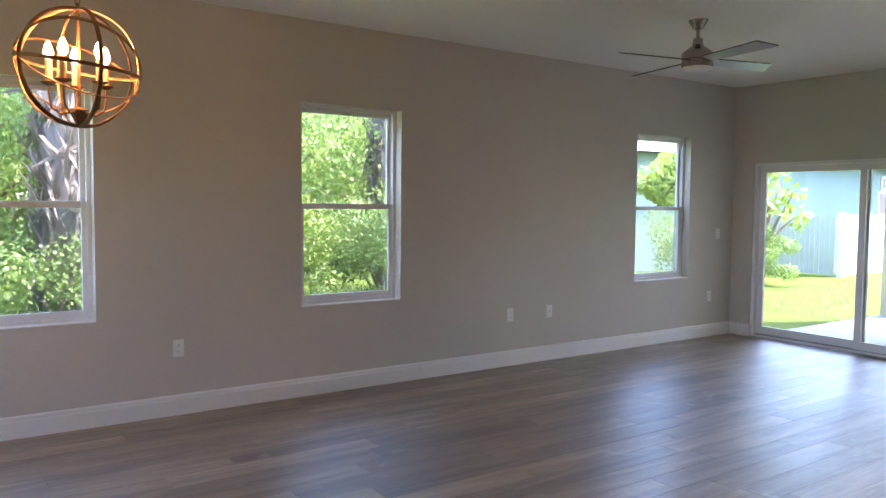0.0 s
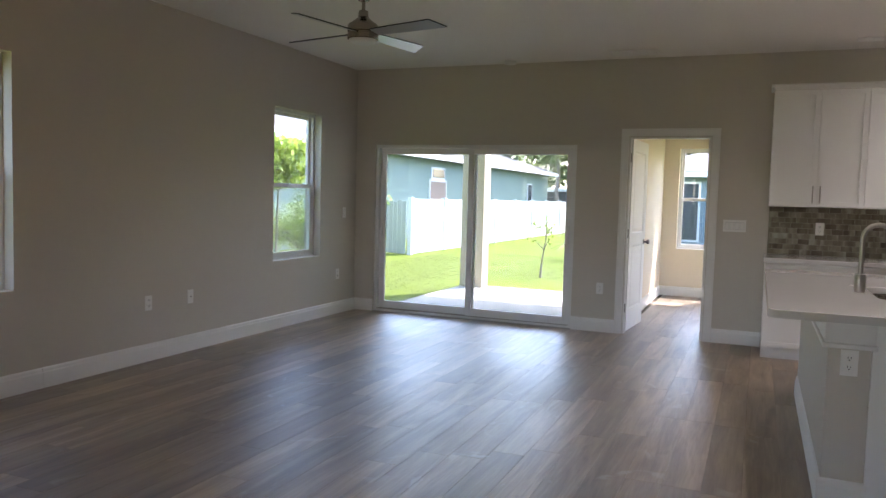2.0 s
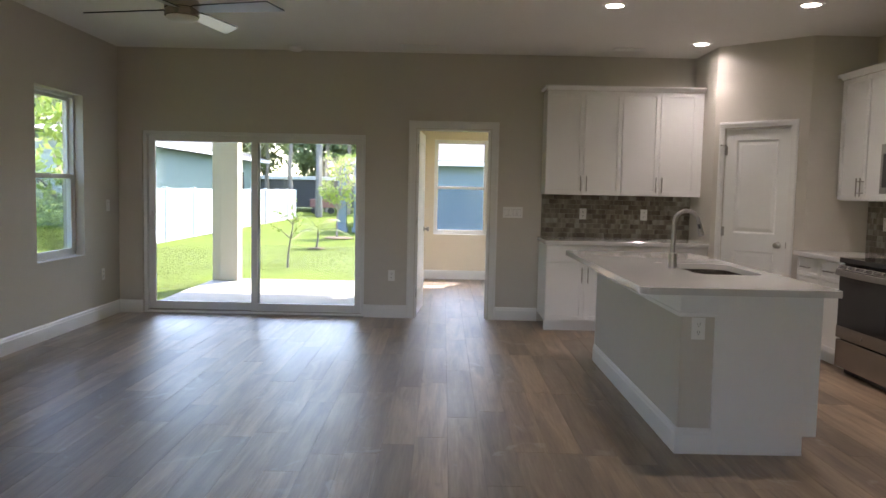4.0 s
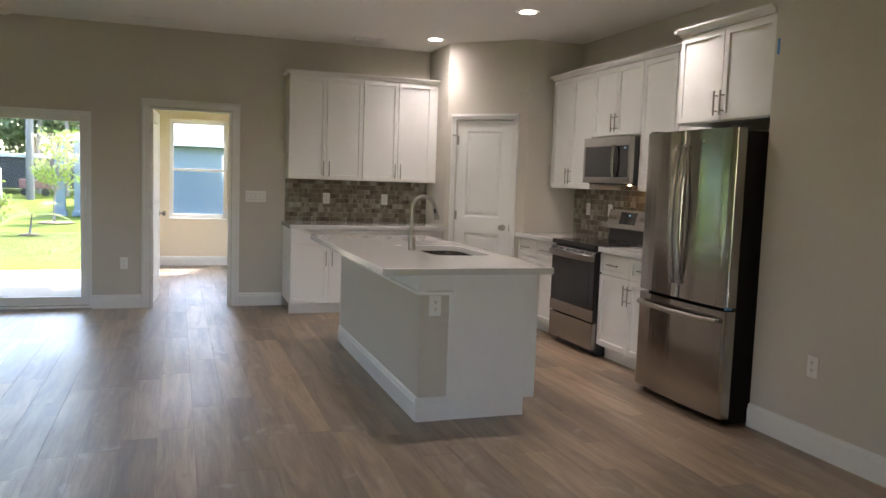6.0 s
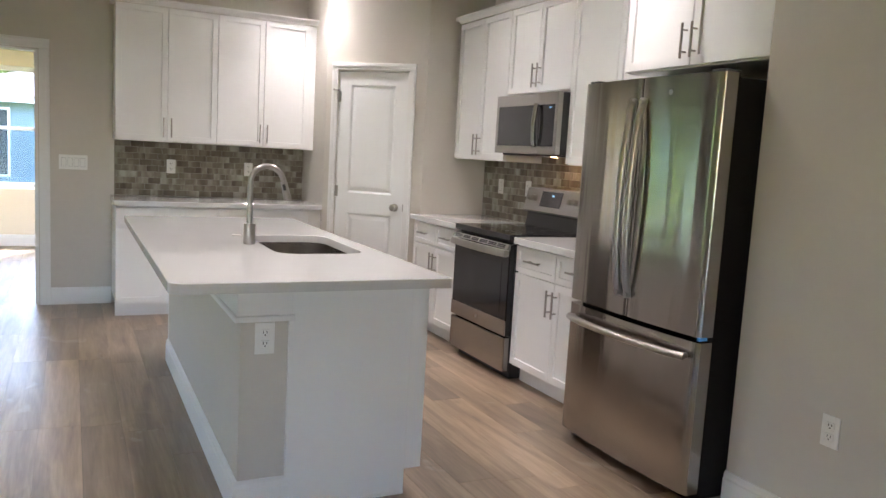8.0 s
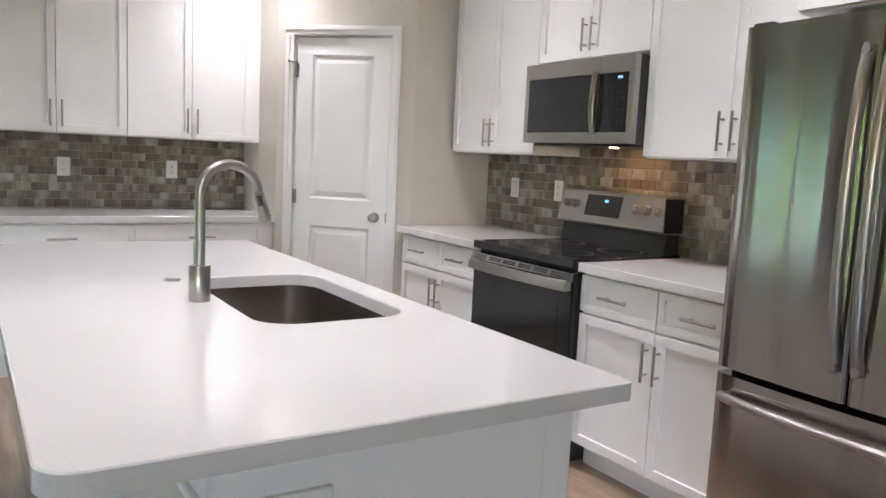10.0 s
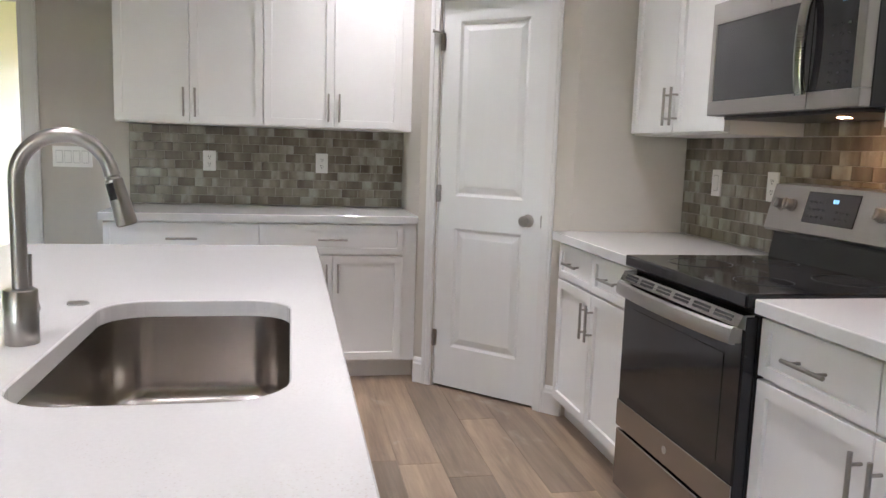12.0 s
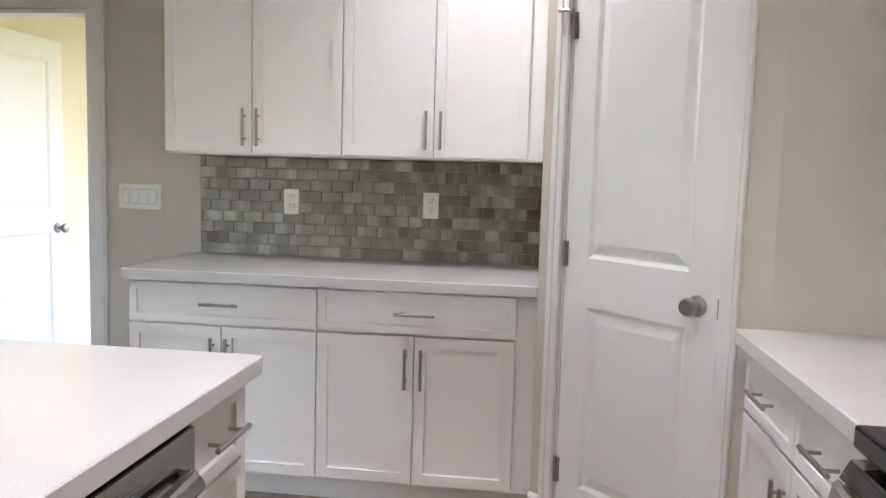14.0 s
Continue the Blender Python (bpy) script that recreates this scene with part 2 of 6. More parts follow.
STEELD = material("dark_stainless_steel", (0.30, 0.29, 0.28), 0.11, 1.0, stain=0.04, grain=0.05, grain_scale=8, bump=0.3, bump_scale=5, stretch=(1, 1, 40))
NICKEL = material("satin_nickel", (0.37, 0.35, 0.325), 0.33, 1.0, stain=0.03, grain=0.02)
SINKM = material("stainless_sink", (0.52, 0.485, 0.45), 0.2, 1.0, stain=0.05, grain=0.05, grain_scale=10, stretch=(1, 30, 1), bump=0.05, bump_scale=8)
BLACKG = material("black_glass", (0.012, 0.012, 0.014), 0.06, stain=0.05, grain=0.0)
GREYG = material("smoked_door_glass", (0.014, 0.0145, 0.0155), 0.09, stain=0.05, grain=0.0)
BLACKP = material("black_plastic", (0.02, 0.02, 0.021), 0.35, stain=0.05, grain=0.03)
BLACKC = material("matt_black_case", (0.008, 0.008, 0.0085), 0.6, stain=0.05, grain=0.1, grain_scale=90, spec=0.2)
RINGM = material("burner_print", (0.045, 0.045, 0.047), 0.3)
MARK = material("grey_print", (0.032, 0.032, 0.034), 0.5)
for m_, rot, amount in ((STEEL, 0.25, 1.0), (STEELH, 0.25, 0.7)):
    n_, l_ = m_.node_tree.nodes, m_.node_tree.links
    p_ = n_["Principled BSDF"]
    tg = n_.new("ShaderNodeTangent")
    tg.direction_type, tg.axis = "RADIAL", "Z"
    l_.new(tg.outputs[0], p_.inputs["Tangent"])
    p_.inputs["Anisotropic"].default_value, p_.inputs["Anisotropic Rotation"].default_value = amount, rot
DISPLAY = material("lit_display", (0.22, 0.50, 0.75), 0.4, emit=0.06)
QUARTZ = quartz_material()
TILE = tile_material()
GROUT = material("sand_grout", (0.36, 0.345, 0.31), 0.85, stain=0.1, grain=0.1)
PLANK = plank_material()
SUBFLOOR = material("floor_joint", (0.05, 0.038, 0.03), 0.8)
GLASS = glass_material("window_glass", (0.80, 0.83, 0.815))
LOWE = glass_material("coated_window_glass", (0.91, 0.93, 0.915))
SCREEN = glass_material("insect_screen", (0.86, 0.89, 0.90), dirt=0.06)
# tint warms the daylight coming through the two added windows
WARMGLASS = glass_material("daylight_warming_glass", (0.99, 0.95, 0.895))
CANGLOW = material("led_lens", (1.0, 0.97, 0.92), 0.4, stain=0, grain=0, emit=9.0)
BULB = material("flame_bulb", (1.0, 0.47, 0.16), 0.3, stain=0, grain=0, emit=13.0)
HOODGLOW = material("warm_lamp_lens", (1.0, 0.55, 0.24), 0.4, stain=0, grain=0, emit=12.0)
FROST = material("frosted_lamp_glass", (0.80, 0.80, 0.78), 0.35)
BRONZE = material("aged_gold_bronze", (0.24, 0.145, 0.065), 0.45, 0.7, stain=0.25, stain_scale=8, grain=0.15)
CANDLE = material("candle_sleeve", (0.60, 0.42, 0.24), 0.6)
FANM = material("dark_brushed_nickel", (0.36, 0.325, 0.29), 0.22, 1.0, stain=0.05, grain=0.05, grain_scale=10, stretch=(1, 1, 30))
BLADE = material("silver_fan_blade", (0.42, 0.425, 0.43), 0.28, 0.6, stain=0.04, grain=0.04, grain_scale=20, stretch=(1, 12, 1))
CONCRETE = material("pale_concrete", (0.36, 0.35, 0.33), 0.85, stain=0.12, grain=0.12, grain_scale=40, bump=0.3, bump_scale=60)
STUCCO = material("cream_stucco", (0.55, 0.48, 0.38), 0.85, stain=0.06, grain=0.08, grain_scale=60, bump=0.6, bump_scale=70)
FENCE = material("white_vinyl_fence", (0.68, 0.69, 0.70), 0.45, stain=0.04, grain=0.02)
FENCEW = material("weathered_fence", (0.45, 0.48, 0.44), 0.7, stain=0.15, grain=0.15)
TEAL = material("teal_stucco", (0.165, 0.225, 0.205), 0.85, stain=0.06, grain=0.06, bump=0.3, bump_scale=30)
BLUEH = material("blue_grey_siding", (0.15, 0.20, 0.235), 0.8, stain=0.05, grain=0.06)
ROOF = material("grey_shingle", (0.078, 0.077, 0.080), 0.9, stain=0.10, grain=0.25, grain_scale=12)
SHUTTER = material("brown_shutter", (0.22, 0.16, 0.13), 0.7, stain=0.1)
DARKPANE = material("dark_far_pane", (0.04, 0.05, 0.06), 0.1)
REDP = material("faded_red_paint", (0.30, 0.13, 0.11), 0.6, stain=0.15)
WOODP = material("grey_pole_wood", (0.22, 0.20, 0.18), 0.9, stain=0.15, grain=0.2)
BARK = material("palm_bark", (0.23, 0.195, 0.17), 0.95, stain=0.25, stain_scale=6, grain=0.3, grain_scale=24, bump=0.8, bump_scale=20)
BARK2 = material("tree_bark", (0.20, 0.15, 0.11), 0.95, stain=0.25, stain_scale=6, grain=0.3, grain_scale=30, bump=0.8, bump_scale=25)
MULCH = material("mulch", (0.13, 0.09, 0.06), 0.95, stain=0.3, stain_scale=8, grain=0.4, grain_scale=30)
# hinge metal darkened to paint in the shade of the doorway
HINGE = material("shade_darkened_hinge_metal", (0.10, 0.09, 0.08), 0.45, 1.0, stain=0.1)
TAPE = material("blue_masking_tape", (0.05, 0.22, 0.55), 0.6)


def leaf_material(name, dark, light):
    m = bpy.data.materials.new(name)
    m.use_nodes = True
    n, ln = m.node_tree.nodes, m.node_tree.links
    p = n["Principled BSDF"]
    geo = n.new("ShaderNodeNewGeometry")
    mx = n.new("ShaderNodeMix")
    mx.data_type = "RGBA"
    ln.new(geo.outputs["Random Per Island"], mx.inputs["Factor"])
    mx.inputs["A"].default_value, mx.inputs["B"].default_value = (*dark, 1), (*light, 1)
    ln.new(mx.outputs["Result"], p.inputs["Base Color"])
    p.inputs["Roughness"].default_value = 0.5
    tl = n.new("ShaderNodeBsdfTranslucent")
    ln.new(mx.outputs["Result"], tl.inputs["Color"])
    sh = n.new("ShaderNodeMixShader")
    sh.inputs[0].default_value = 0.4
    ln.new(p.outputs[0], sh.inputs[1]), ln.new(tl.outputs[0], sh.inputs[2])
    ln.new(sh.outputs[0], n["Material Output"].inputs["Surface"])
    return m


LEAF = leaf_material("shrub_leaf", (0.13, 0.21, 0.045), (0.33, 0.44, 0.13))
LEAFY = leaf_material("bright_leaf", (0.17, 0.27, 0.04), (0.38, 0.46, 0.10))
LEAFD = leaf_material("far_leaf", (0.10, 0.15, 0.07), (0.22, 0.27, 0.12))
FROND = leaf_material("palm_frond", (0.10, 0.15, 0.04), (0.26, 0.31, 0.10))
DEADF = leaf_material("dry_frond", (0.13, 0.10, 0.075), (0.29, 0.245, 0.195))
GRASSM = material("lawn", (0.095, 0.130, 0.025), 0.9, spec=0.05, stain=0.30, stain_scale=0.5, grain=0.30, grain_scale=14, bump=0.6, bump_scale=18)
BLADEG = leaf_material("grass_blade", (0.090, 0.125, 0.024), (0.135, 0.170, 0.036))


# ---- mesh helpers ----
def box(bm, x0, y0, z0, x1, y1, z1, bevel=0.0):
    r = bmesh.ops.create_cube(bm, size=1.0, matrix=Matrix.Translation(((x0 + x1) / 2, (y0 + y1) / 2, (z0 + z1) / 2)) @ Matrix.Diagonal((abs(x1 - x0), abs(y1 - y0), abs(z1 - z0), 1)))
    if bevel:
        edges = list({e for v in r["verts"] for e in v.link_edges})
        bmesh.ops.bevel(bm, geom=edges, offset=bevel, segments=2, affect="EDGES", profile=0.5)


def cyl(bm, p0, p1, r0, r1=None, seg=16):
    p0, p1 = Vector(p0), Vector(p1)
    d = p1 - p0
    m = Matrix.Translation((p0 + p1) / 2) @ d.to_track_quat("Z", "Y").to_matrix().to_4x4()
    bmesh.ops.create_cone(bm, cap_ends=True, segments=seg, radius1=r0, radius2=r0 if r1 is None else r1, depth=d.length, matrix=m)


def tube(bm, pts, radius, seg=10, flat=1.0, closed=False):
    """A tube along points; flat scales it along its second axis."""
    pts = [Vector(p) for p in pts]
    rings = []
    up = None
    for i, p in enumerate(pts):
        a = pts[i - 1] if i or closed else p
        b = pts[(i + 1) % len(pts)] if i < len(pts) - 1 or closed else p
        d = (b - a).normalized()
        if up is None:
            up = d.orthogonal().normalized()
        up = (up - d * up.dot(d)).normalized()
        side = d.cross(up)
        rr = radius[i] if isinstance(radius, (list, tuple)) else radius
        rings.append([bm.verts.new(p + rr * (math.cos(2 * math.pi * k / seg) * up + flat * math.sin(2 * math.pi * k / seg) * side)) for k in range(seg)])
    for i in range(len(rings) - (0 if closed else 1)):
        r0, r1 = rings[i], rings[(i + 1) % len(rings)]
        for k in range(seg):
            bm.faces.new((r0[k], r0[(k + 1) % seg], r1[(k + 1) % seg], r1[k]))
    if not closed:
        bm.faces.new(list(reversed(rings[0])))
        bm.faces.new(rings[-1])


def lathe(bm, profile, centre=(0, 0, 0), seg=28):
    c = Vector(centre)
    rings = [[bm.verts.new(c + Vector((r * math.cos(2 * math.pi * k / seg), r * math.sin(2 * math.pi * k / seg), z))) for k in range(seg)] for r, z in profile]
    for r0, r1 in zip(rings, rings[1:]):
        for k in range(seg):
            bm.faces.new((r0[k], r0[(k + 1) % seg], r1[(k + 1) % seg], r1[k]))
    bm.faces.new(list(reversed(rings[0])))
    bm.faces.new(rings[-1])


def profile_run(bm, profile, length):
    """Extrudes a closed (y, z) profile along local x from 0 to length."""
    a = [bm.verts.new((0, y, z)) for y, z in profile]
    b = [bm.verts.new((length, y, z)) for y, z in profile]
    k = len(profile)
    for i in range(k):
        bm.faces.new((a[i], a[(i + 1) % k], b[(i + 1) % k], b[i]))
    bm.faces.new(list(reversed(a)))
    bm.faces.new(b)


def mesh_of(name, bm, mat, smooth=None):
    bmesh.ops.recalc_face_normals(bm, faces=bm.faces[:])
    me = bpy.data.meshes.new(name)
    bm.to_mesh(me)
    bm.free()
    me.materials.append(mat)
    if smooth:
        me.polygons.foreach_set("use_smooth", [True] * len(me.polygons))
        me.set_sharp_from_angle(angle=radians(smooth))
    return me


def part(name, bm, mat, parent, label="", smooth=None, at=None):
    ob = new(name, mesh_of(name, bm, mat, smooth))
    ob.parent = parent
    if at is not None:
        ob.matrix_basis = at
    if label:
        tagged(ob, label)
    return ob


def thing(name, m, label, category, group="", kind=""):
    ob = new(name)
    ob.empty_display_size = 0.1
    ob.matrix_basis = m
    return tagged(ob, label, category, group, kind)


def solid(name, bm, mat, label, category, kind="structure", smooth=None, at=None, group=""):
    ob = new(name, mesh_of(name, bm, mat, smooth))
    if at is not None:
        ob.matrix_basis = at
    return tagged(ob, label, category, group, kind)


def B():
    return bmesh.new()


# ---- plan ----
XB, YW, YK, YR, ZC = 7.95, 5.472, -1.865, -1.225, 2.833
X0 = -2.6            # closing wall behind the start of the walk
XA = 3.262           # side of the refrigerator alcove
BX, BY0, BY1 = 11.70, -1.2, 2.36   # bedroom: far wall, side walls
WZ0, WZ1 = 0.683, 2.222
# first window is unseen, added to brighten dining side and south wall
WINDOWS = [(-2.450, -0.350), (0.240, 1.116), (2.556, 3.434), (6.290, 7.162)]
SY0, SY1, SZ = 2.828, 5.215, 1.962
DY0, DY1, DZ = 1.49, 2.285, 2.04
PX1, PY1 = 7.30, -0.66   # pantry corner wall starts here and runs at 45 degrees
PLEN = 0.891

# walls
bm = B()
x = X0 - 0.2
for a, b in WINDOWS:
    box(bm, x, YW, 0, a, YW + 0.2, ZC)
    box(bm, a, YW, 0, b, YW + 0.2, WZ0)
    box(bm, a, YW, WZ1, b, YW + 0.2, ZC)
    x = b
box(bm, x, YW, 0, XB + 0.2, YW + 0.2, ZC)
solid("wall_north", bm, WALL, "greige painted wall with three recessed windows and an added unseen one", "wall")
bm = B()
box(bm, XB, SY1, 0, XB + 0.2, YW, ZC)
box(bm, XB, SY0, SZ, XB + 0.2, SY1, ZC)
box(bm, XB, DY1 + 0.2, 0, XB + 0.2, SY0, ZC)
box(bm, XB, DY1, 0, XB + 0.12, DY1 + 0.2, ZC)
box(bm, XB, DY0, DZ, XB + 0.12, DY1, ZC)
box(bm, XB, PY1 - 0.10, 0, XB + 0.12, DY0, ZC)
box(bm, XB, YK - 0.2, 0, XB + 0.12, PY1 - 0.10, ZC)
solid("wall_east", bm, WALL, "greige painted wall round the patio door and bedroom doorway", "wall")
bm = B()
box(bm, XA, YK - 0.2, 0, XB, YK, ZC)
solid("wall_south", bm, WALL, "greige painted kitchen wall behind the range", "wall")
bm = B()
box(bm, X0, YR - 0.12, 0, XA - 0.12, YR, ZC)
box(bm, XA - 0.12, YK, 0, XA, YR, ZC)
solid("wall_south_2", bm, WALL, "greige painted wall ending beside the refrigerator", "wall")
bm = B()
# unseen window, added to brighten the north wall and ceiling
WEST = [(2.95, 5.15)]
y = YR - 0.12
for a, c in WEST:
    box(bm, X0 - 0.2, y, 0, X0, a, ZC)
    box(bm, X0 - 0.2, a, 0, X0, c, 0.45), box(bm, X0 - 0.2, a, WZ1, X0, c, ZC)
    y = c
box(bm, X0 - 0.2, y, 0, X0, YW, ZC)
solid("wall_west", bm, WALL, "greige painted wall with an added unseen window at the dining end", "wall")
# pantry: two short returns and the diagonal wall with its door opening
bm = B()
box(bm, PX1, PY1 - 0.10, 0, XB, PY1, ZC)
solid("wall_pantry_1", bm, WALL, "short greige wall beside the pantry", "wall")
RX = PX1 - PLEN * math.sqrt(0.5)
RY = PY1 - PLEN * math.sqrt(0.5)
bm = B()
box(bm, RX, YK, 0, RX + 0.10, RY, ZC)
solid("wall_pantry_2", bm, WALL, "short greige wall at the end of the range counter", "wall")
PD0, PD1 = 0.118, 0.738
PANTRY = pose(PX1, PY1, 0, 0, 0, -135)
bm = B()
box(bm, 0, 0, 0, PD0, 0.10, ZC)
box(bm, PD0, 0, 2.04, PD1, 0.10, ZC)
box(bm, PD1, 0, 0, PLEN, 0.10, ZC)
solid("wall_pantry_3", bm, WALL, "diagonal greige corner wall round the pantry door", "wall", at=PANTRY)
# bedroom shell; warm sun bounce is put into the wall colour
bm = B()
box(bm, XB + 0.2, BY1, 0, BX + 0.2, BY1 + 0.2, ZC)
solid("wall_bedroom_north", bm, BEDWARM, "bedroom wall, its cream colour standing in for warm sun bounce", "wall")
BW0, BW1 = 1.30, 2.14
bm = B()
box(bm, BX, BY0 - 0.1, 0, BX + 0.2, BW0, ZC)
box(bm, BX, BW0, 0, BX + 0.2, BW1, 0.70)
box(bm, BX, BW0, 2.18, BX + 0.2, BW1, ZC)
box(bm, BX, BW1, 0, BX + 0.2, BY1, ZC)
solid("wall_bedroom_east", bm, BEDWARM, "bedroom wall with a window, warm bounce light put into its cream colour", "wall")
# holds the opening of an unseen window added for bedroom light
bm = B()
box(bm, XB + 0.12, BY0 - 0.2, 0, 8.7, BY0, ZC), box(bm, 11.5, BY0 - 0.2, 0, BX, BY0, ZC)
box(bm, 8.7, BY0 - 0.2, 0, 11.5, BY0, 0.40), box(bm, 8.7, BY0 - 0.2, 2.30, 11.5, BY0, ZC)
solid("wall_bedroom_south", bm, BEDWARM, "bedroom wall with an added window, warm bounce light put into its cream colour", "wall")
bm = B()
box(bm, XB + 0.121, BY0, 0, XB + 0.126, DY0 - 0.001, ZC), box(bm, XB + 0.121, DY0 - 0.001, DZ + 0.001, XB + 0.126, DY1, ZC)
solid("wall_bedroom_west", bm, BEDWARM, "bedroom side of the partition, warm bounce light put into its cream colour", "wall")
# ceiling and roof deck
bm = B()
# last can is unseen, added to brighten the island's near end
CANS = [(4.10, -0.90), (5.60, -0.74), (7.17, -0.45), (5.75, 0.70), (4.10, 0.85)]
y, HB = YK - 0.2, 0.068
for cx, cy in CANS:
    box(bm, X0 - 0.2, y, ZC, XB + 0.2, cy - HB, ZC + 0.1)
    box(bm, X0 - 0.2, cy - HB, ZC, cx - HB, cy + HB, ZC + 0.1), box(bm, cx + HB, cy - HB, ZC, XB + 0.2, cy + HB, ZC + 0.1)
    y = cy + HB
box(bm, X0 - 0.2, y, ZC, XB + 0.2, YW + 0.2, ZC + 0.1)
solid("ceiling", bm, CEIL, "textured off-white painted ceiling", "ceiling")
bm = B()
box(bm, XB + 0.2, BY0 - 0.1, ZC, BX + 0.2, BY1 + 0.2, ZC + 0.1)
solid("ceiling_bedroom", bm, CEIL, "off-white bedroom ceiling", "ceiling")
# unseen slab to block the sky; overhangs trimmed to let sun into windows
bm = B()
box(bm, X0 - 0.3, YK - 0.7, ZC + 0.12, XB + 0.3, YW + 0.45, ZC + 0.35)
box(bm, XB + 0.3, BY0 - 0.45, ZC + 0.12, BX + 0.50, YW + 0.6, ZC + 0.35)
solid("roof", bm, STUCCO, "unseen overhanging roof slab blocking the sky above the house", "roof")
# slab under the floor boards
bm = B()
box(bm, X0 - 0.2, YK - 0.2, -0.15, XB + 0.2, YW + 0.2, -0.005)
box(bm, XB + 0.2, BY0 - 0.1, -0.15, BX + 0.2, BY1 + 0.2, -0.005)
FLOOR = solid("floor", bm, SUBFLOOR, "grey-brown wood-look vinyl plank floor", "floor")

# baseboards
BASEP = [(0, 0), (0.017, 0), (0.017, 0.105), (0.013, 0.113), (0.012, 0.128), (0.006, 0.138), (0, 0.14)]


def baseboard(x0, y0, x1, y1):
    """Along a wall that lies to the right of the way from start to end."""
    d = math.hypot(x1 - x0, y1 - y0)
    b = B()
    profile_run(b, BASEP, d)
    solid("baseboard", b, TRIM, "white moulded baseboard along the wall", "baseboard", at=pose(x0, y0, 0, 0, 0, math.degrees(math.atan2(y1 - y0, x1 - x0))))


baseboard(3.633, YW, X0, YW)
baseboard(XB, YW, 3.635, YW)
baseboard(XB, SY1, XB, YW)
baseboard(XB, DY1 + 0.085, XB, SY0)
baseboard(XB, 0.955, XB, DY0 - 0.085)
baseboard(X0, YR, XA, YR)
baseboard(X0, YW, X0, YR)
baseboard(BX, BY0, BX, BY1)
baseboard(BX, BY1, XB + 0.2, BY1)
for s0, s1 in ((0.0, PD0 - 0.062), (PD1 + 0.062, PLEN)):
    p0, p1 = PANTRY @ Vector((s1, 0, 0)), PANTRY @ Vector((s0, 0, 0))
    baseboard(p0.x, p0.y, p1.x, p1.y)


# ---- doors, windows ----
def casing(parent, w, h, cw=0.083, at=None):
    """Casing round an opening, w wide and h high, proud of the plane y = 0 towards -y."""
    for x0, x1 in ((-cw, -0.006), (w + 0.006, w + cw)):
        b = B()
        box(b, x0, -0.018, 0, x1, 0, h + 0.006, 0.003)
        s = x0 + 0.012 if x0 < 0 else x1 - 0.030
        box(b, s, -0.023, 0, s + 0.018, -0.017, h + 0.006, 0.002)
        part("side_casing", b, TRIM, parent)
    b = B()
    box(b, -cw, -0.018, h + 0.006, w + cw, 0, h + cw, 0.003)
    box(b, -cw, -0.023, h + cw - 0.03, w + cw, -0.017, h + cw - 0.012, 0.002)
    part("head_casing", b, TRIM, parent)


def panel_leaf(w, h, panels, t=0.035, stile=0.115):
    """A moulded door leaf: front at y = 0, back at y = t; panels: (z0, z1) of each."""
    bm = B()
    xs = [0, stile, w - stile, w]
    zs = [0]
    for a, b in panels:
        zs += [a, b]
    zs.append(h)
    def side(y, flip):
        v = [[bm.verts.new((x, y, z)) for x in xs] for z in zs]
        hot = []
        for j in range(len(zs) - 1):
            for i in range(3):
                f = [v[j][i], v[j][i + 1], v[j + 1][i + 1], v[j + 1][i]]
                f = bm.faces.new(f if not flip else f[::-1])
                if i == 1 and j % 2 == 1:
                    hot.append(f)
        rim = [v[0][i] for i in range(4)] + [v[j][3] for j in range(1, len(zs))] + [v[-1][i] for i in (2, 1, 0)] + [v[j][0] for j in range(len(zs) - 2, 0, -1)]
        return rim, hot
    r0, h0 = side(0, False)
    r1, h1 = side(t, True)
    for k in range(len(r0)):
        bm.faces.new((r0[k], r1[k], r1[(k + 1) % len(r0)], r0[(k + 1) % len(r0)]))
    bmesh.ops.recalc_face_normals(bm, faces=bm.faces[:])
    for hot in (h0, h1):
        for f in hot:
            bmesh.ops.inset_region(bm, faces=[f], thickness=0.014, depth=-0.009, use_even_offset=True)
            bmesh.ops.inset_region(bm, faces=[f], thickness=0.006, depth=0.0, use_even_offset=True)
            bmesh.ops.inset_region(bm, faces=[f], thickness=0.030, depth=0.007, use_even_offset=True)
    return bm


def knob(parent, x, z, side=-1, y=0.0):
    b = B()
    lathe(b, [(0.030, 0), (0.032, 0.004), (0.026, 0.009), (0.011, 0.012), (0.011, 0.030), (0.020, 0.036), (0.027, 0.046), (0.028, 0.056), (0.022, 0.066), (0.010, 0.070)])
    part("knob", b, NICKEL, parent, "satin nickel round door knob", 40, pose(x, y, z, 90 if side < 0 else -90))


def hinge(parent, x, z, y=-0.004):
    b = B()
    cyl(b, (x, y, z - 0.045), (x, y, z + 0.045), 0.007, seg=10)
    box(b, x - 0.016, y + 0.002, z - 0.044, x + 0.016, y + 0.006, z + 0.044)
    part("hinge", b, NICKEL, parent, "satin nickel door hinge", 40)


# pantry door
d = thing("door_1", PANTRY @ pose(PD0, 0, 0), "closed white two-panel pantry door with nickel knob", "door", kind="structure")
W = PD1 - PD0
casing(d, W, 2.04, 0.062)
b = B()
box(b, 0, 0, 0, 0.004, 0.10, 2.04), box(b, W - 0.004, 0, 0, W, 0.10, 2.04), box(b, 0.004, 0, 2.036, W - 0.004, 0.10, 2.04)
box(b, 0.004, 0.042, 0, 0.016, 0.054, 2.036), box(b, W - 0.016, 0.042, 0, W - 0.004, 0.054, 2.036)
part("jamb", b, TRIM, d)
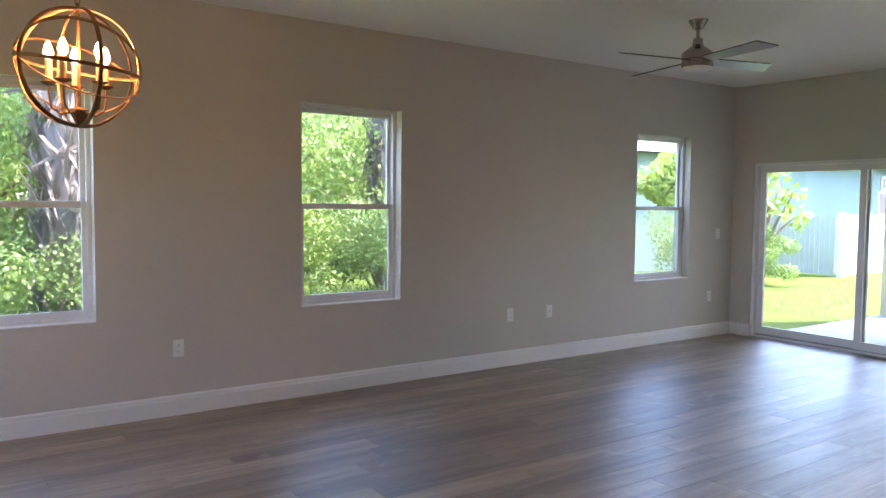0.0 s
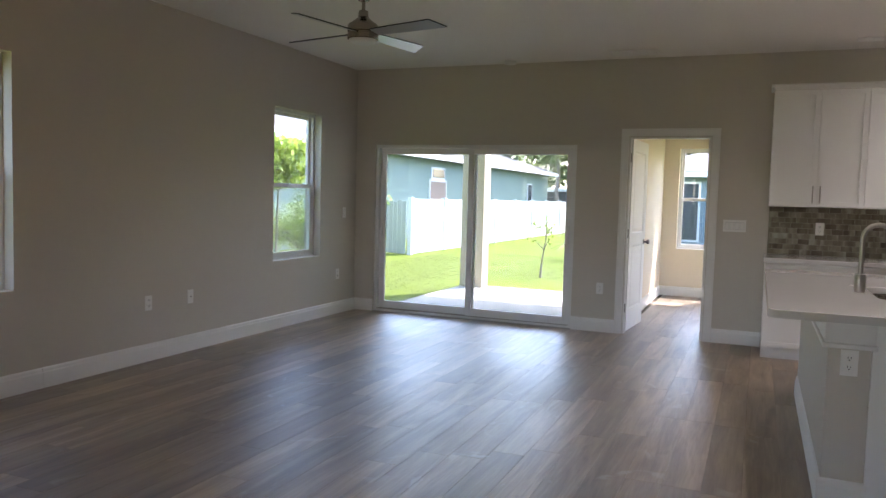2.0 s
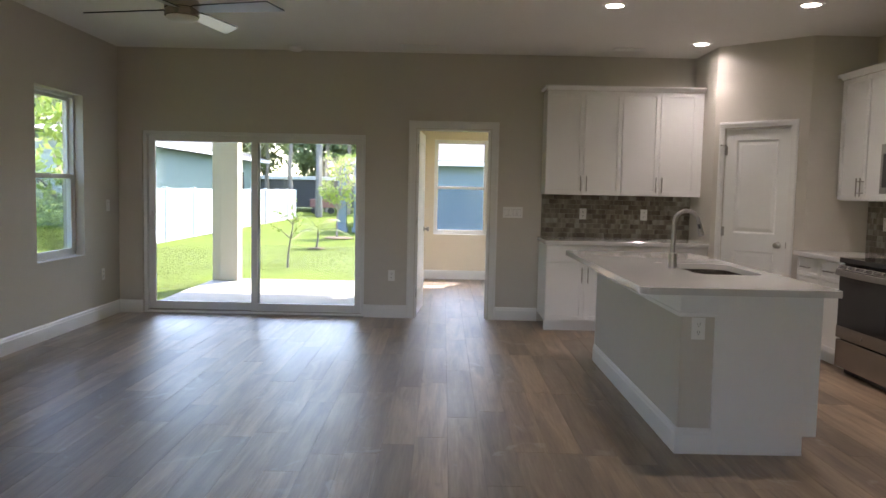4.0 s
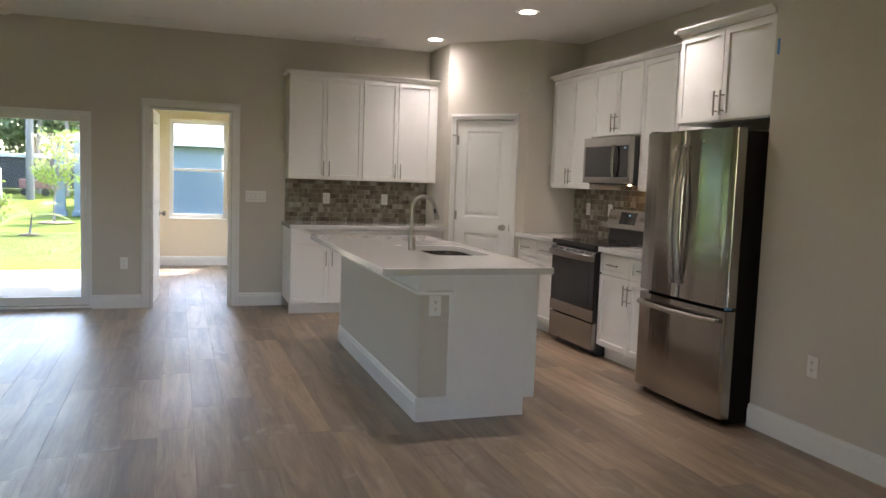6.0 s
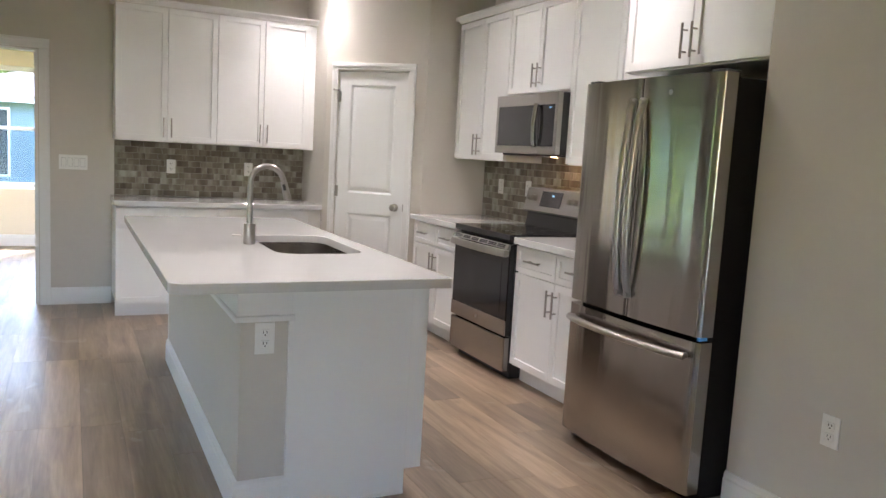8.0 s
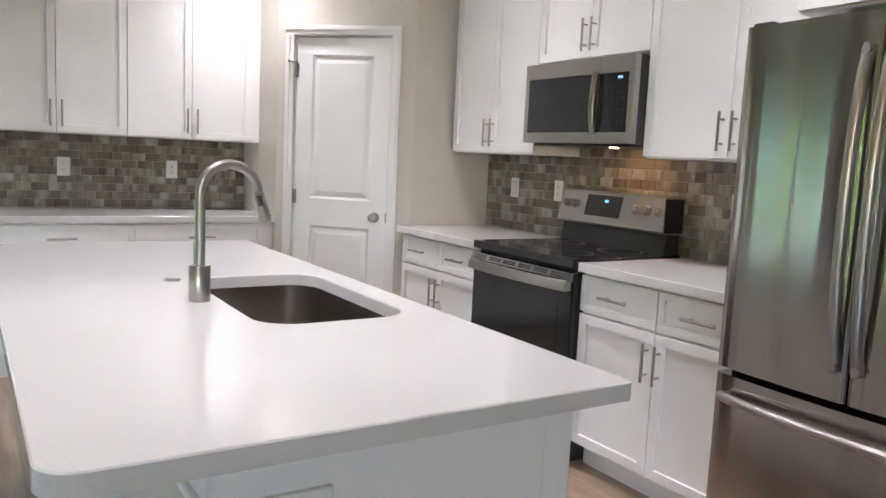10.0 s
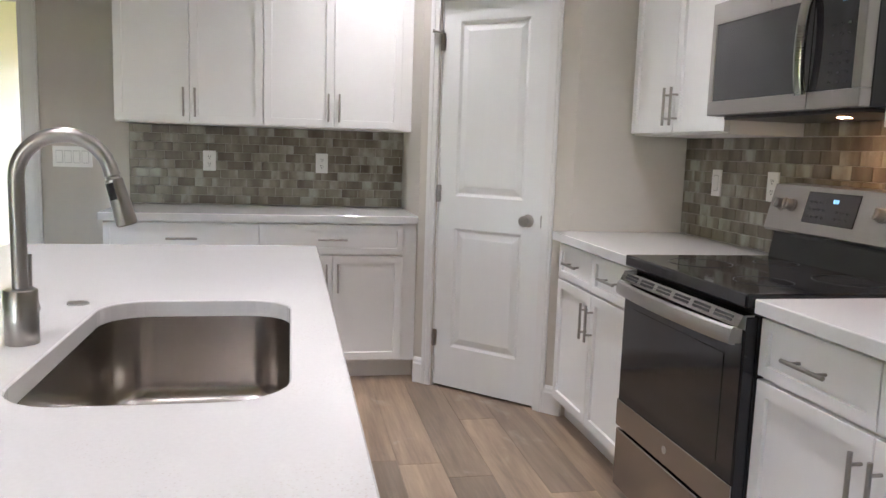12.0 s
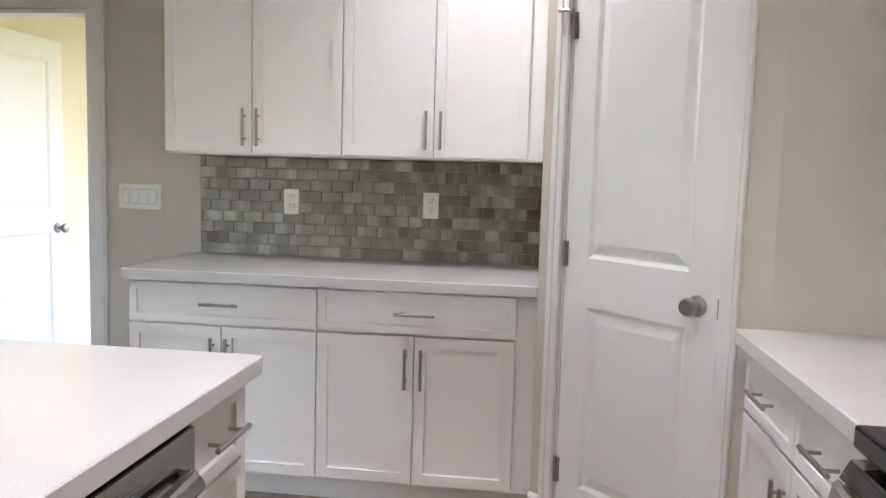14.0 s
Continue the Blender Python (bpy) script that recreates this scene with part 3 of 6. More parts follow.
part("door_leaf", panel_leaf(W - 0.012, 2.02, [(0.22, 0.86), (1.03, 1.915)], stile=0.105), DOORW, d, at=pose(0.006, 0.004, 0.012))
knob(d, W - 0.075, 0.945, y=0.004)
for z in (0.27, 1.05, 1.83):
    hinge(d, 0.006, z)
b = B()
box(b, W - 0.008, -0.001, 0.915, W + 0.004, 0.003, 0.975)
part("strike_plate", b, NICKEL, d)
b = B()
cyl(b, (0.006, -0.012, 1.885), (0.006, -0.012, 1.865), 0.008), cyl(b, (0.0, -0.012, 1.878), (-0.028, -0.03, 1.882), 0.005), cyl(b, (-0.028, -0.03, 1.882), (-0.036, -0.035, 1.883), 0.009)
part("door_stop", b, NICKEL, d, "small nickel hinge door stop", 40)

# bedroom doorway and open leaf
EAST = lambda y: pose(XB, y, 0, 0, 0, -90)
d = thing("door_2", EAST(DY1), "white two-panel bedroom door standing open", "door", kind="structure")
W = DY1 - DY0
casing(d, W, DZ, 0.083)
b = B()
box(b, -0.001, 0, 0, 0.016, 0.12, DZ), box(b, W - 0.016, 0, 0, W + 0.001, 0.12, DZ), box(b, 0.016, 0, DZ - 0.016, W - 0.016, 0.12, DZ + 0.001)
box(b, 0.016, 0.055, 0, 0.028, 0.07, DZ - 0.016), box(b, W - 0.028, 0.055, 0, W - 0.016, 0.07, DZ - 0.016)
part("jamb", b, TRIM, d)
LEAFPOSE = pose(0.022, 0.115, 0.012, 0, 0, 86.0)
leaf = part("door_leaf", panel_leaf(0.755, 2.02, [(0.22, 0.90), (1.03, 1.90)]), DOORW, d, at=LEAFPOSE @ pose(0, -0.0, 0))
knob(leaf, 0.69, 0.92)
for z in (0.27, 1.05, 1.83):
    b = B()
    cyl(b, (0.012, 0.112, z - 0.045), (0.012, 0.112, z + 0.045), 0.008, seg=10)
    box(b, 0.016, 0.066, z - 0.045, 0.019, 0.112, z + 0.045), box(b, 0.0165, 0.004, z - 0.045, 0.0185, 0.054, z + 0.045)
    part("hinge", b, HINGE, d, "door hinge with shade painted into its dark metal", 40)


def hung_window(name, w, h, m, label, glass=GLASS):
    """A single-hung vinyl window: outer face of the room wall at y = 0, the frame sits 0.085 to 0.15 m behind it."""
    t = thing(name, m, label, "window", kind="structure")
    y0, y1, f = 0.085, 0.155, 0.029
    b = B()
    box(b, 0, y0, 0, f, y1, h, 0.003), box(b, w - f, y0, 0, w, y1, h, 0.003)
    box(b, f, y0, h - f, w - f, y1, h, 0.003), box(b, f, y0, 0, w - f, y1, f, 0.003)
    part("window_frame", b, VINYL, t)
    mid = h * 0.49
    s = 0.031
    for nm, z0, z1, ya in (("upper_sash", mid - 0.012, h - f, 0.125), ("lower_sash", f, mid + 0.03, 0.092)):
        b = B()
        yb = ya + 0.026
        bot = 0.042 if nm == "upper_sash" else 0.045
        top = 0.030 if nm == "upper_sash" else 0.042
        box(b, f, ya, z0, f + s, yb, z1, 0.003), box(b, w - f - s, ya, z0, w - f, yb, z1, 0.003)
        box(b, f + s, ya, z0, w - f - s, yb, z0 + bot, 0.003), box(b, f + s, ya, z1 - top, w - f - s, yb, z1, 0.003)
        sash = part(nm, b, VINYL, t)
        b = B()
        box(b, f + s, ya + 0.011, z0 + bot, w - f - s, ya + 0.015, z1 - top)
        part("pane", b, glass, sash).visible_shadow = False
    b = B()
    box(b, f, 0.157, f, w - f, 0.158, mid)
    part("insect_screen", b, SCREEN, t, "grey insect screen over the lower sash")
    b = B()
    box(b, w / 2 - 0.03, 0.078, mid + 0.012, w / 2 + 0.03, 0.092, mid + 0.028, 0.003)
    part("sash_lock", b, VINYL, t)
    b = B()
    box(b, -0.0, 0.0, -0.0, w, y0, 0.006)
    part("window_sill", b, TRIM, t)
    return t


# window_1 is the added one, out of view
for i, (a, c) in enumerate(WINDOWS):
    hung_window("window_%d" % (i + 1), c - a, WZ1 - WZ0, pose(a, YW, WZ0), "white vinyl single-hung window recessed in the wall", glass=LOWE)
hung_window("window_5", BW1 - BW0, 2.18 - 0.70, pose(BX, BW1, 0.70, 0, 0, -90), "white vinyl bedroom window above a sunlit floor", glass=LOWE)

# added window, never in view, lets more sun into the bedroom
hung_window("window_6", 2.8, 1.90, pose(11.5, BY0, 0.40, 0, 0, 180), "white vinyl bedroom window added out of view to brighten the room", glass=WARMGLASS)

# added window behind the start of the walk, there for its light
for a, c in WEST:
    hung_window("window_7", c - a, WZ1 - 0.45, pose(X0, a, 0.45, 0, 0, 90), "white vinyl window added out of view to light the dining end", glass=WARMGLASS)

# sliding patio door
d = thing("door_3", EAST(SY1), "closed white sliding glass patio door", "sliding door", kind="structure")
W = SY1 - SY0
b = B()
box(b, 0, 0.02, 0, 0.035, 0.14, SZ, 0.003), box(b, W - 0.035, 0.02, 0, W, 0.14, SZ, 0.003)
box(b, 0.035, 0.02, SZ - 0.035, W - 0.035, 0.14, SZ, 0.003), box(b, 0.035, 0.02, 0, W - 0.035, 0.14, 0.028, 0.003)
part("door_frame", b, VINYL, d)
b = B()
box(b, 0.035, 0.035, 0.028, W - 0.035, 0.042, 0.036), box(b, 0.035, 0.085, 0.028, W - 0.035, 0.092, 0.036)
part("track", b, NICKEL, d, "grey metal sliding track")
C = W / 2 + 0.005
for nm, x0, x1, ya, tr in (("sliding_panel", C - 0.04, W - 0.037, 0.030, 0.0), ("fixed_panel", 0.037, C + 0.04, 0.080, 0.0)):
    b = B()
    yb, s, z0, z1 = ya + 0.036, 0.068, 0.037, SZ - 0.037
    box(b, x0, ya, z0, x0 + s, yb, z1, 0.004), box(b, x1 - s, ya, z0, x1, yb, z1, 0.004)
    box(b, x0 + s, ya, z0, x1 - s, yb, z0 + s + 0.015, 0.004), box(b, x0 + s, ya, z1 - s, x1 - s, yb, z1, 0.004)
    p = part(nm, b, VINYL, d)
    b = B()
    box(b, x0 + s, ya + 0.015, z0 + s + 0.015, x1 - s, ya + 0.021, z1 - s)
    part("pane", b, GLASS, p).visible_shadow = False
    b = B()
    hx = x1 - 0.036 if nm == "sliding_panel" else x0 + 0.030
    box(b, hx - 0.012, ya - 0.028, 0.90, hx + 0.012, ya, 1.10, 0.005)
    part("pull_handle", b, VINYL, p)
b = B()
box(b, 0, -0.03, 0.0, W, 0.02, 0.006, 0.002)
part("threshold", b, NICKEL, d, "low metal threshold strip")


# ---- cabinets ----
def bar_handle(parent, x, z, vertical=True, length=0.155):
    b = B()
    r, off, h = 0.006, 0.032, length / 2
    q = 0.048
    if vertical:
        cyl(b, (x, -off, z - h), (x, -off, z + h), r, seg=10)
        for s in (-q, q):
            cyl(b, (x, -off, z + s), (x, 0, z + s), 0.0045, seg=8)
    else:
        cyl(b, (x - h, -off, z), (x + h, -off, z), r, seg=10)
        for s in (-q, q):
            cyl(b, (x + s, -off, z), (x + s, 0, z), 0.0045, seg=8)
    part("handle", b, NICKEL, parent, "brushed nickel bar handle", 40)


def shaker(parent, name, x0, x1, z0, z1, rail=0.057, t=0.02, handle=None):
    """A shaker front between x0..x1, z0..z1, its face at y = 0. handle: (x, z, vertical)."""
    g = 0.0024
    x0, x1, z0, z1 = x0 + g, x1 - g, z0 + g, z1 - g
    b = B()
    box(b, x0, 0, z0, x1, t, z1, 0.0015)
    bmesh.ops.recalc_face_normals(b, faces=b.faces[:])
    face = max((f for f in b.faces if f.normal.y < -0.9), key=lambda f: f.calc_area())
    bmesh.ops.inset_region(b, faces=[face], thickness=rail, depth=0.0)
    bmesh.ops.inset_region(b, faces=[face], thickness=0.0012, depth=-0.012)
    p = part(name, b, CAB, parent)
    if handle:
        bar_handle(p, *handle)
    return p


def carcass(parent, w, z0, z1, depth, kick=True):
    b = B()
    box(b, 0, 0.021, z0, w, depth, z1, 0.001)
    part("body", b, CAB, parent)
    if kick:
        b = B()
        box(b, 0, 0.085, 0, w, 0.10, z0)
        part("toe_kick", b, CAB, parent)


def base_cabinet(m, w, label, drawers=2, doors=2, depth=0.605, fill=(0, 0), group="base cabinets"):
    t = thing("base_cabinet", m, label, "cabinet", group)
    carcass(t, w, 0.105, 0.875, depth)
    a, c = fill[0], w - fill[1]
    step = (c - a) / max(drawers, 1)
    for k in range(drawers):
        x0, x1 = a + k * step, a + (k + 1) * step
        shaker(t, "drawer_front", x0, x1, 0.703, 0.865, 0.042, handle=((x0 + x1) / 2, 0.784, False))
    step = (c - a) / doors
    for k in range(doors):
        x0, x1 = a + k * step, a + (k + 1) * step
        hx = x1 - 0.030 if k % 2 == 0 else x0 + 0.030
        shaker(t, "cabinet_door", x0, x1, 0.115, 0.697, handle=(hx, 0.575, True))
    return t


def wall_cabinet(m, w, z0, z1, label, doors=2, depth=0.325, fill=(0, 0), group="wall cabinets"):
    t = thing("wall_cabinet", m, label, "cabinet", group)
    b = B()
    box(b, 0, 0.021, z0, w, depth, z1, 0.001)
    part("body", b, CAB, t)
    a, c = fill[0], w - fill[1]
    step = (c - a) / doors
    for k in range(doors):
        x0, x1 = a + k * step, a + (k + 1) * step
        hx = x1 - 0.030 if k % 2 == 0 else x0 + 0.030
        shaker(t, "cabinet_door", x0, x1, z0 + 0.006, z1 - 0.004, handle=(hx, z0 + 0.115, True))
    return t


def crown(m, length, left=0.0, right=0.0, depth=0.325):
    """Crown moulding on top of a run; left, right: returns along the ends."""
    b = B()
    prof = [(0.0, 0), (-0.012, 0.0), (-0.016, 0.010), (-0.034, 0.030), (-0.046, 0.036), (-0.046, 0.048), (0.0, 0.048)]
    profile_run(b, prof, length)
    if left:
        box(b, -0.03, -0.04, 0.02, 0, depth, 0.048, 0.004)
    if right:
        box(b, length, -0.04, 0.02, length + 0.03, depth, 0.048, 0.004)
    solid("crown_moulding", b, CAB, "white crown moulding on top of the wall cabinets", "moulding", kind="structure", at=m)


def rounded_loop(x0, y0, x1, y1, radii, seg=6):
    """Loop of points, counter-clockwise from the corner (x0, y0); radii for the four corners."""
    pts = []
    corners = ((x0, y0, 180), (x1, y0, 270), (x1, y1, 0), (x0, y1, 90))
    for (cx, cy, a0), r in zip(corners, radii):
        ox = cx + r if cx == x0 else cx - r
        oy = cy + r if cy == y0 else cy - r
        for k in range(seg + 1):
            a = radians(a0 + 90 * k / seg)
            pts.append((ox + r * math.cos(a), oy + r * math.sin(a)))
    return pts


def slab_with_loops(bm, outer, z0, z1, inner=None, ease=0.003):
    """A stone slab with eased upper edge and, if given, a hole."""
    cx, cy = sum(p[0] for p in outer) / len(outer), sum(p[1] for p in outer) / len(outer)
    def ring(pts, z, off=0.0):
        out = []
        k = len(pts)
        for i, (x, y) in enumerate(pts):
            ax, ay = pts[i - 1]
            bx, by = pts[(i + 1) % k]
            d = Vector((bx - ax, by - ay))
            nrm = Vector((-d.y, d.x)).normalized() if d.length else Vector((0, 0))
            out.append(bm.verts.new((x + off * nrm.x, y + off * nrm.y, z)))
        return out
    def strip(a, c):
        k = len(a)
        for i in range(k):
            bm.faces.new((a[i], a[(i + 1) % k], c[(i + 1) % k], c[i]))
    o0, o1, o2 = ring(outer, z0), ring(outer, z1 - ease), ring(outer, z1, ease)
    strip(o0, o1), strip(o1, o2)
    if inner:
        i0, i1, i2 = ring(inner, z0), ring(inner, z1 - ease), ring(inner, z1, -ease)
        strip(i1, i0), strip(i2, i1), strip(o2, i2), strip(i0, o0)
    else:
        bm.faces.new(o2), bm.faces.new(o0[::-1])


ZT = 0.914
AX = 7.325   # face of the fronts on the east wall
AM = lambda y: pose(AX, y, 0, 0, 0, -90)
base_cabinet(AM(0.95), 0.77, "white shaker base cabinet with one drawer and two doors", drawers=1, depth=XB - AX)
base_cabinet(AM(0.18), 0.84, "white shaker base cabinet next to the pantry wall", drawers=1, depth=XB - AX, fill=(0, 0.075))
b = B()
slab_with_loops(b, rounded_loop(7.297, PY1 + 0.001, XB - 0.001, 0.967, (0.004, 0.004, 0.004, 0.004), 2), 0.876, ZT)
solid("countertop", b, QUARTZ, "white speckled quartz countertop on base cabinets", "countertop", kind="object")
UX = 7.62
UM = lambda y, z=0: pose(UX, y, z, 0, 0, -90)
UZ0, UZ1 = 1.372, 2.432
wall_cabinet(UM(0.945), 0.775, UZ0, UZ1, "white shaker wall cabinet with two tall doors", depth=XB - UX)
wall_cabinet(UM(0.17), 0.829, UZ0, UZ1, "white shaker wall cabinet beside the pantry wall", depth=XB - UX, fill=(0, 0.06))
crown(UM(0.945, UZ1), 1.604, left=1, depth=XB - UX)

# range wall
BYF = -1.225
BM = lambda x: pose(x, BYF, 0, 0, 0, 180)
R0, R1 = 5.05, 5.81
base_cabinet(BM(RX - 0.001), RX - R1 - 0.004, "white shaker base cabinet between pantry wall and range", depth=BYF - YK, fill=(0.04, 0))
base_cabinet(BM(R0 - 0.003), R0 - 4.185, "white shaker base cabinet between range and refrigerator", depth=BYF - YK)
for x0, x1 in ((R1 + 0.003, RX - 0.001), (4.182, R0 - 0.003)):
    b = B()
    slab_with_loops(b, rounded_loop(x0, YK + 0.001, x1, -1.2, (0.004, 0.004, 0.004, 0.004), 2), 0.876, ZT)
    solid("countertop", b, QUARTZ, "white speckled quartz countertop beside the range", "countertop", kind="object")
UYF = -1.535
VM = lambda x, z=0: pose(x, UYF, z, 0, 0, 180)
wall_cabinet(VM(6.605), 6.605 - 5.815, UZ0, UZ1, "white shaker wall cabinet above the counter", depth=UYF - YK)
wall_cabinet(VM(5.813), 0.765, 1.835, UZ1, "short white shaker wall cabinet above the microwave", depth=UYF - YK)
wall_cabinet(VM(5.046), 5.046 - 4.152, UZ0, UZ1, "white shaker wall cabinet between microwave and refrigerator", depth=UYF - YK)
crown(VM(6.605, UZ1), 6.605 - 4.16, left=1, depth=UYF - YK)
FYF = -1.228
FM = lambda x, z=0: pose(x, FYF, z, 0, 0, 180)
wall_cabinet(FM(4.150), 4.150 - XA - 0.002, 1.838, UZ1, "deep white shaker cabinet above the refrigerator", depth=FYF - YK)
crown(FM(4.150, UZ1), 4.150 - XA, left=1, depth=FYF - YK)

# ---- island ----
IX0, IX1, IYF = 3.775, 6.035, -0.045
IT = (3.645, -0.078, 6.072, 0.962)
isl = thing("kitchen_island_wall", pose(0, 0, 0), "greige half wall of the kitchen island with white baseboard", "island")
b = B()
box(b, IX0 + 0.012, 0.525, 0, IX1, 0.70, 0.874)
part("half_wall", b, WALL, isl)
b = B()
prof = [(y, z) for y, z in BASEP]
for p0, ln, ang in (((IX1, 0.70, 0), IX1 - IX0 - 0.012, 180), ((IX0 + 0.012, 0.717, 0), 0.205, -90)):
    q = B()
    profile_run(q, [(-y, z) for y, z in prof] if ang == -90 else [(-y, z) for y, z in prof], ln)
    me = bpy.data.meshes.new("run")
    bmesh.ops.transform(q, matrix=pose(*p0, 0, 0, ang), verts=q.verts[:])
    q.to_mesh(me)
    q.free()
    b.from_mesh(me)
    bpy.data.meshes.remove(me)
part("baseboard", b, TRIM, isl, "white moulded baseboard")
b = B()
box(b, IX0 - 0.002, 0.512, 0.765, IX0 + 0.012, 0.715, 0.874, 0.002), box(b, IX0 + 0.012, 0.70, 0.765, IX1, 0.715, 0.874, 0.002)
box(b, IX0 - 0.014, 0.502, 0.745, IX0 + 0.012, 0.727, 0.768, 0.006), box(b, IX0 + 0.012, 0.70, 0.745, IX1, 0.727, 0.768, 0.006)
part("frieze_board", b, TRIM, isl, "white frieze board with a small moulding")
t = thing("island_end_panel", pose(0, 0, 0), "white panel closing the end of the island", "panel")
b = B()
box(b, IX0, 0.030, 0, IX0 + 0.02, 0.524, 0.875, 0.001), box(b, IX0, IYF + 0.002, 0.105, IX0 + 0.02, 0.030, 0.875, 0.001)
part("panel", b, CAB, t)
b = B()
box(b, IX0 - 0.004, 0.030, 0, IX0, 0.510, 0.012)
part("shoe_strip", b, CAB, t)
IM = lambda x: pose(x, IYF, 0)
base_cabinet(IM(IX0 + 0.021), 4.24 - IX0 - 0.021, "white shaker island base cabinet with a drawer", drawers=1, doors=1, depth=0.565)
t = thing("sink_cabinet", IM(4.241), "white shaker cabinet below the kitchen sink", "cabinet", "base cabinets")
b = B()
box(b, 0, 0.021, 0.105, 0.945, 0.565, 0.62), box(b, 0, 0.021, 0.62, 0.945, 0.035, 0.875)
part("body", b, CAB, t)
b = B()
box(b, 0, 0.085, 0, 0.945, 0.10, 0.105)
part("toe_kick", b, CAB, t)
shaker(t, "false_front", 0, 0.945, 0.703, 0.865, 0.042)
shaker(t, "cabinet_door", 0, 0.4725, 0.115, 0.697, handle=(0.4425, 0.575, True))
shaker(t, "cabinet_door", 0.4725, 0.945, 0.115, 0.697, handle=(0.5025, 0.575, True))
dw = thing("dishwasher", IM(5.192), "stainless steel dishwasher built into the island", "dishwasher")
b = B()
box(b, 0.003, 0.03, 0.10, 0.597, 0.56, 0.868), box(b, 0.003, 0.07, 0.0, 0.597, 0.09, 0.10)
part("body", b, BLACKP, dw)
b = B()
box(b, 0.003, -0.012, 0.115, 0.597, 0.03, 0.850, 0.006)
part("door", b, STEELD, dw)
b = B()
box(b, 0.003, -0.004, 0.853, 0.597, 0.03, 0.868, 0.003)
part("control_strip", b, BLACKP, dw)
b = B()
tube(b, [(0.05 + 0.5 * k / 12, -0.034 - 0.016 * math.sin(math.pi * k / 12), 0.770) for k in range(13)], 0.022, 10, 0.45)
for xx in (0.05, 0.55):
    cyl(b, (xx, -0.032, 0.770), (xx, -0.005, 0.770), 0.014)
part("handle", b, STEELD, dw, "curved steel bar handle", 40)
dr = thing("drawer_cabinet", IM(5.795), "narrow white island cabinet with three drawers", "cabinet", "base cabinets")
carcass(dr, IX1 - 5.795, 0.105, 0.875, 0.565)
for z0, z1 in ((0.703, 0.865), (0.412, 0.698), (0.115, 0.407)):
    shaker(dr, "drawer_front", 0, IX1 - 5.795, z0, z1, 0.042, handle=((IX1 - 5.795) / 2, (z0 + z1) / 2, False))
b = B()
box(b, IX1 + 0.0005, IYF + 0.002, 0, IX1 + 0.02, 0.70, 0.875, 0.001)
t = thing("island_end_panel", pose(0, 0, 0), "white panel on the far end of the island", "panel")
part("panel", b, CAB, t)
SX0, SX1, SYA, SYB = 4.345, 5.075, 0.018, 0.428
SR = (0.10, 0.10, 0.10, 0.10)
b = B()
slab_with_loops(b, rounded_loop(IT[0], IT[1], IT[2], IT[3], (0.012, 0.012, 0.012, 0.06), 8), 0.876, ZT, rounded_loop(SX0, SYA, SX1, SYB, SR, 8))
solid("island_countertop", b, QUARTZ, "large white speckled quartz island top with rounded corner", "countertop", kind="object")
sink = thing("kitchen_sink", pose(0, 0, 0), "undermounted single-bowl stainless steel sink", "sink")
b = B()
rings = []
for off, z in ((0.020, 0.8755), (-0.004, 0.8755), (-0.004, 0.72), (0.002, 0.69), (0.014, 0.672), (0.034, 0.664), (0.12, 0.660)):
    o = -off if off == 0.020 else off
    lp = rounded_loop(SX0 + o, SYA + o, SX1 - o, SYB - o, [max(0.02, 0.10 - o)] * 4, 8)
    rings.append([b.verts.new((px, py, z)) for px, py in lp])
for r0, r1 in zip(rings, rings[1:]):
    k = len(r0)
    for i in range(k):
        b.faces.new((r0[i], r0[(i + 1) % k], r1[(i + 1) % k], r1[i]))
b.faces.new(rings[-1])
part("bowl", b, SINKM, sink, smooth=50)
b = B()
lathe(b, [(0.044, 0.0), (0.044, 0.003), (0.036, 0.004), (0.032, 0.001)], ((SX0 + SX1) / 2, 0.24, 0.661))
part("drain", b, NICKEL, sink, "round steel drain", 40)
fa = thing("kitchen_faucet", pose(4.700, 0.488, ZT), "brushed nickel pull-down gooseneck kitchen faucet", "faucet")
b = B()
lathe(b, [(0.0275, 0), (0.0285, 0.002), (0.0285, 0.096), (0.0265, 0.099), (0.016, 0.1005)])
part("base", b, NICKEL, fa, smooth=40)
b = B()
arc = [(0, 0, 0.098), (0, 0, 0.20), (0, 0, 0.275)]
arc += [(0, -0.079 + 0.079 * math.cos(radians(a)), 0.294 + 0.079 * math.sin(radians(a))) for a in range(0, 171, 10)]
tube(b, arc, 0.0135, 14)
part("neck", b, NICKEL, fa, smooth=60)
e = Vector(arc[-1])
dd = (Vector(arc[-1]) - Vector(arc[-2])).normalized()
b = B()
tube(b, [e, e + dd * 0.004, e + dd * 0.006, e + dd * 0.009, e + dd * 0.011, e + dd * 0.085, e + dd * 0.094, e + dd * 0.096], [0.0145, 0.0145, 0.0125, 0.0125, 0.0155, 0.0185, 0.0180, 0.0150], 14)
sp = part("spray_head", b, NICKEL, fa, smooth=40)
b = B()
o = e + dd * 0.018 + Vector((-0.013, 0.006, 0))
tube(b, [o, o + dd * 0.030], 0.0075, 8)
part("button", b, BLACKP, sp, "black spray button")
b = B()
cyl(b, (0.026, 0, 0.055), (0.05, 0, 0.055), 0.017), cyl(b, (0.043, 0, 0.06), (0.050, 0, 0.155), 0.0055, seg=10)
part("lever", b, NICKEL, fa, smooth=40)
b = B()
lathe(b, [(0.024, 0), (0.024, 0.003), (0.019, 0.005), (0.010, 0.0035)], (5.043, 0.482, ZT))
solid("hole_cover", b, NICKEL, "round nickel cap on the island top", "cap", kind="object", smooth=40)

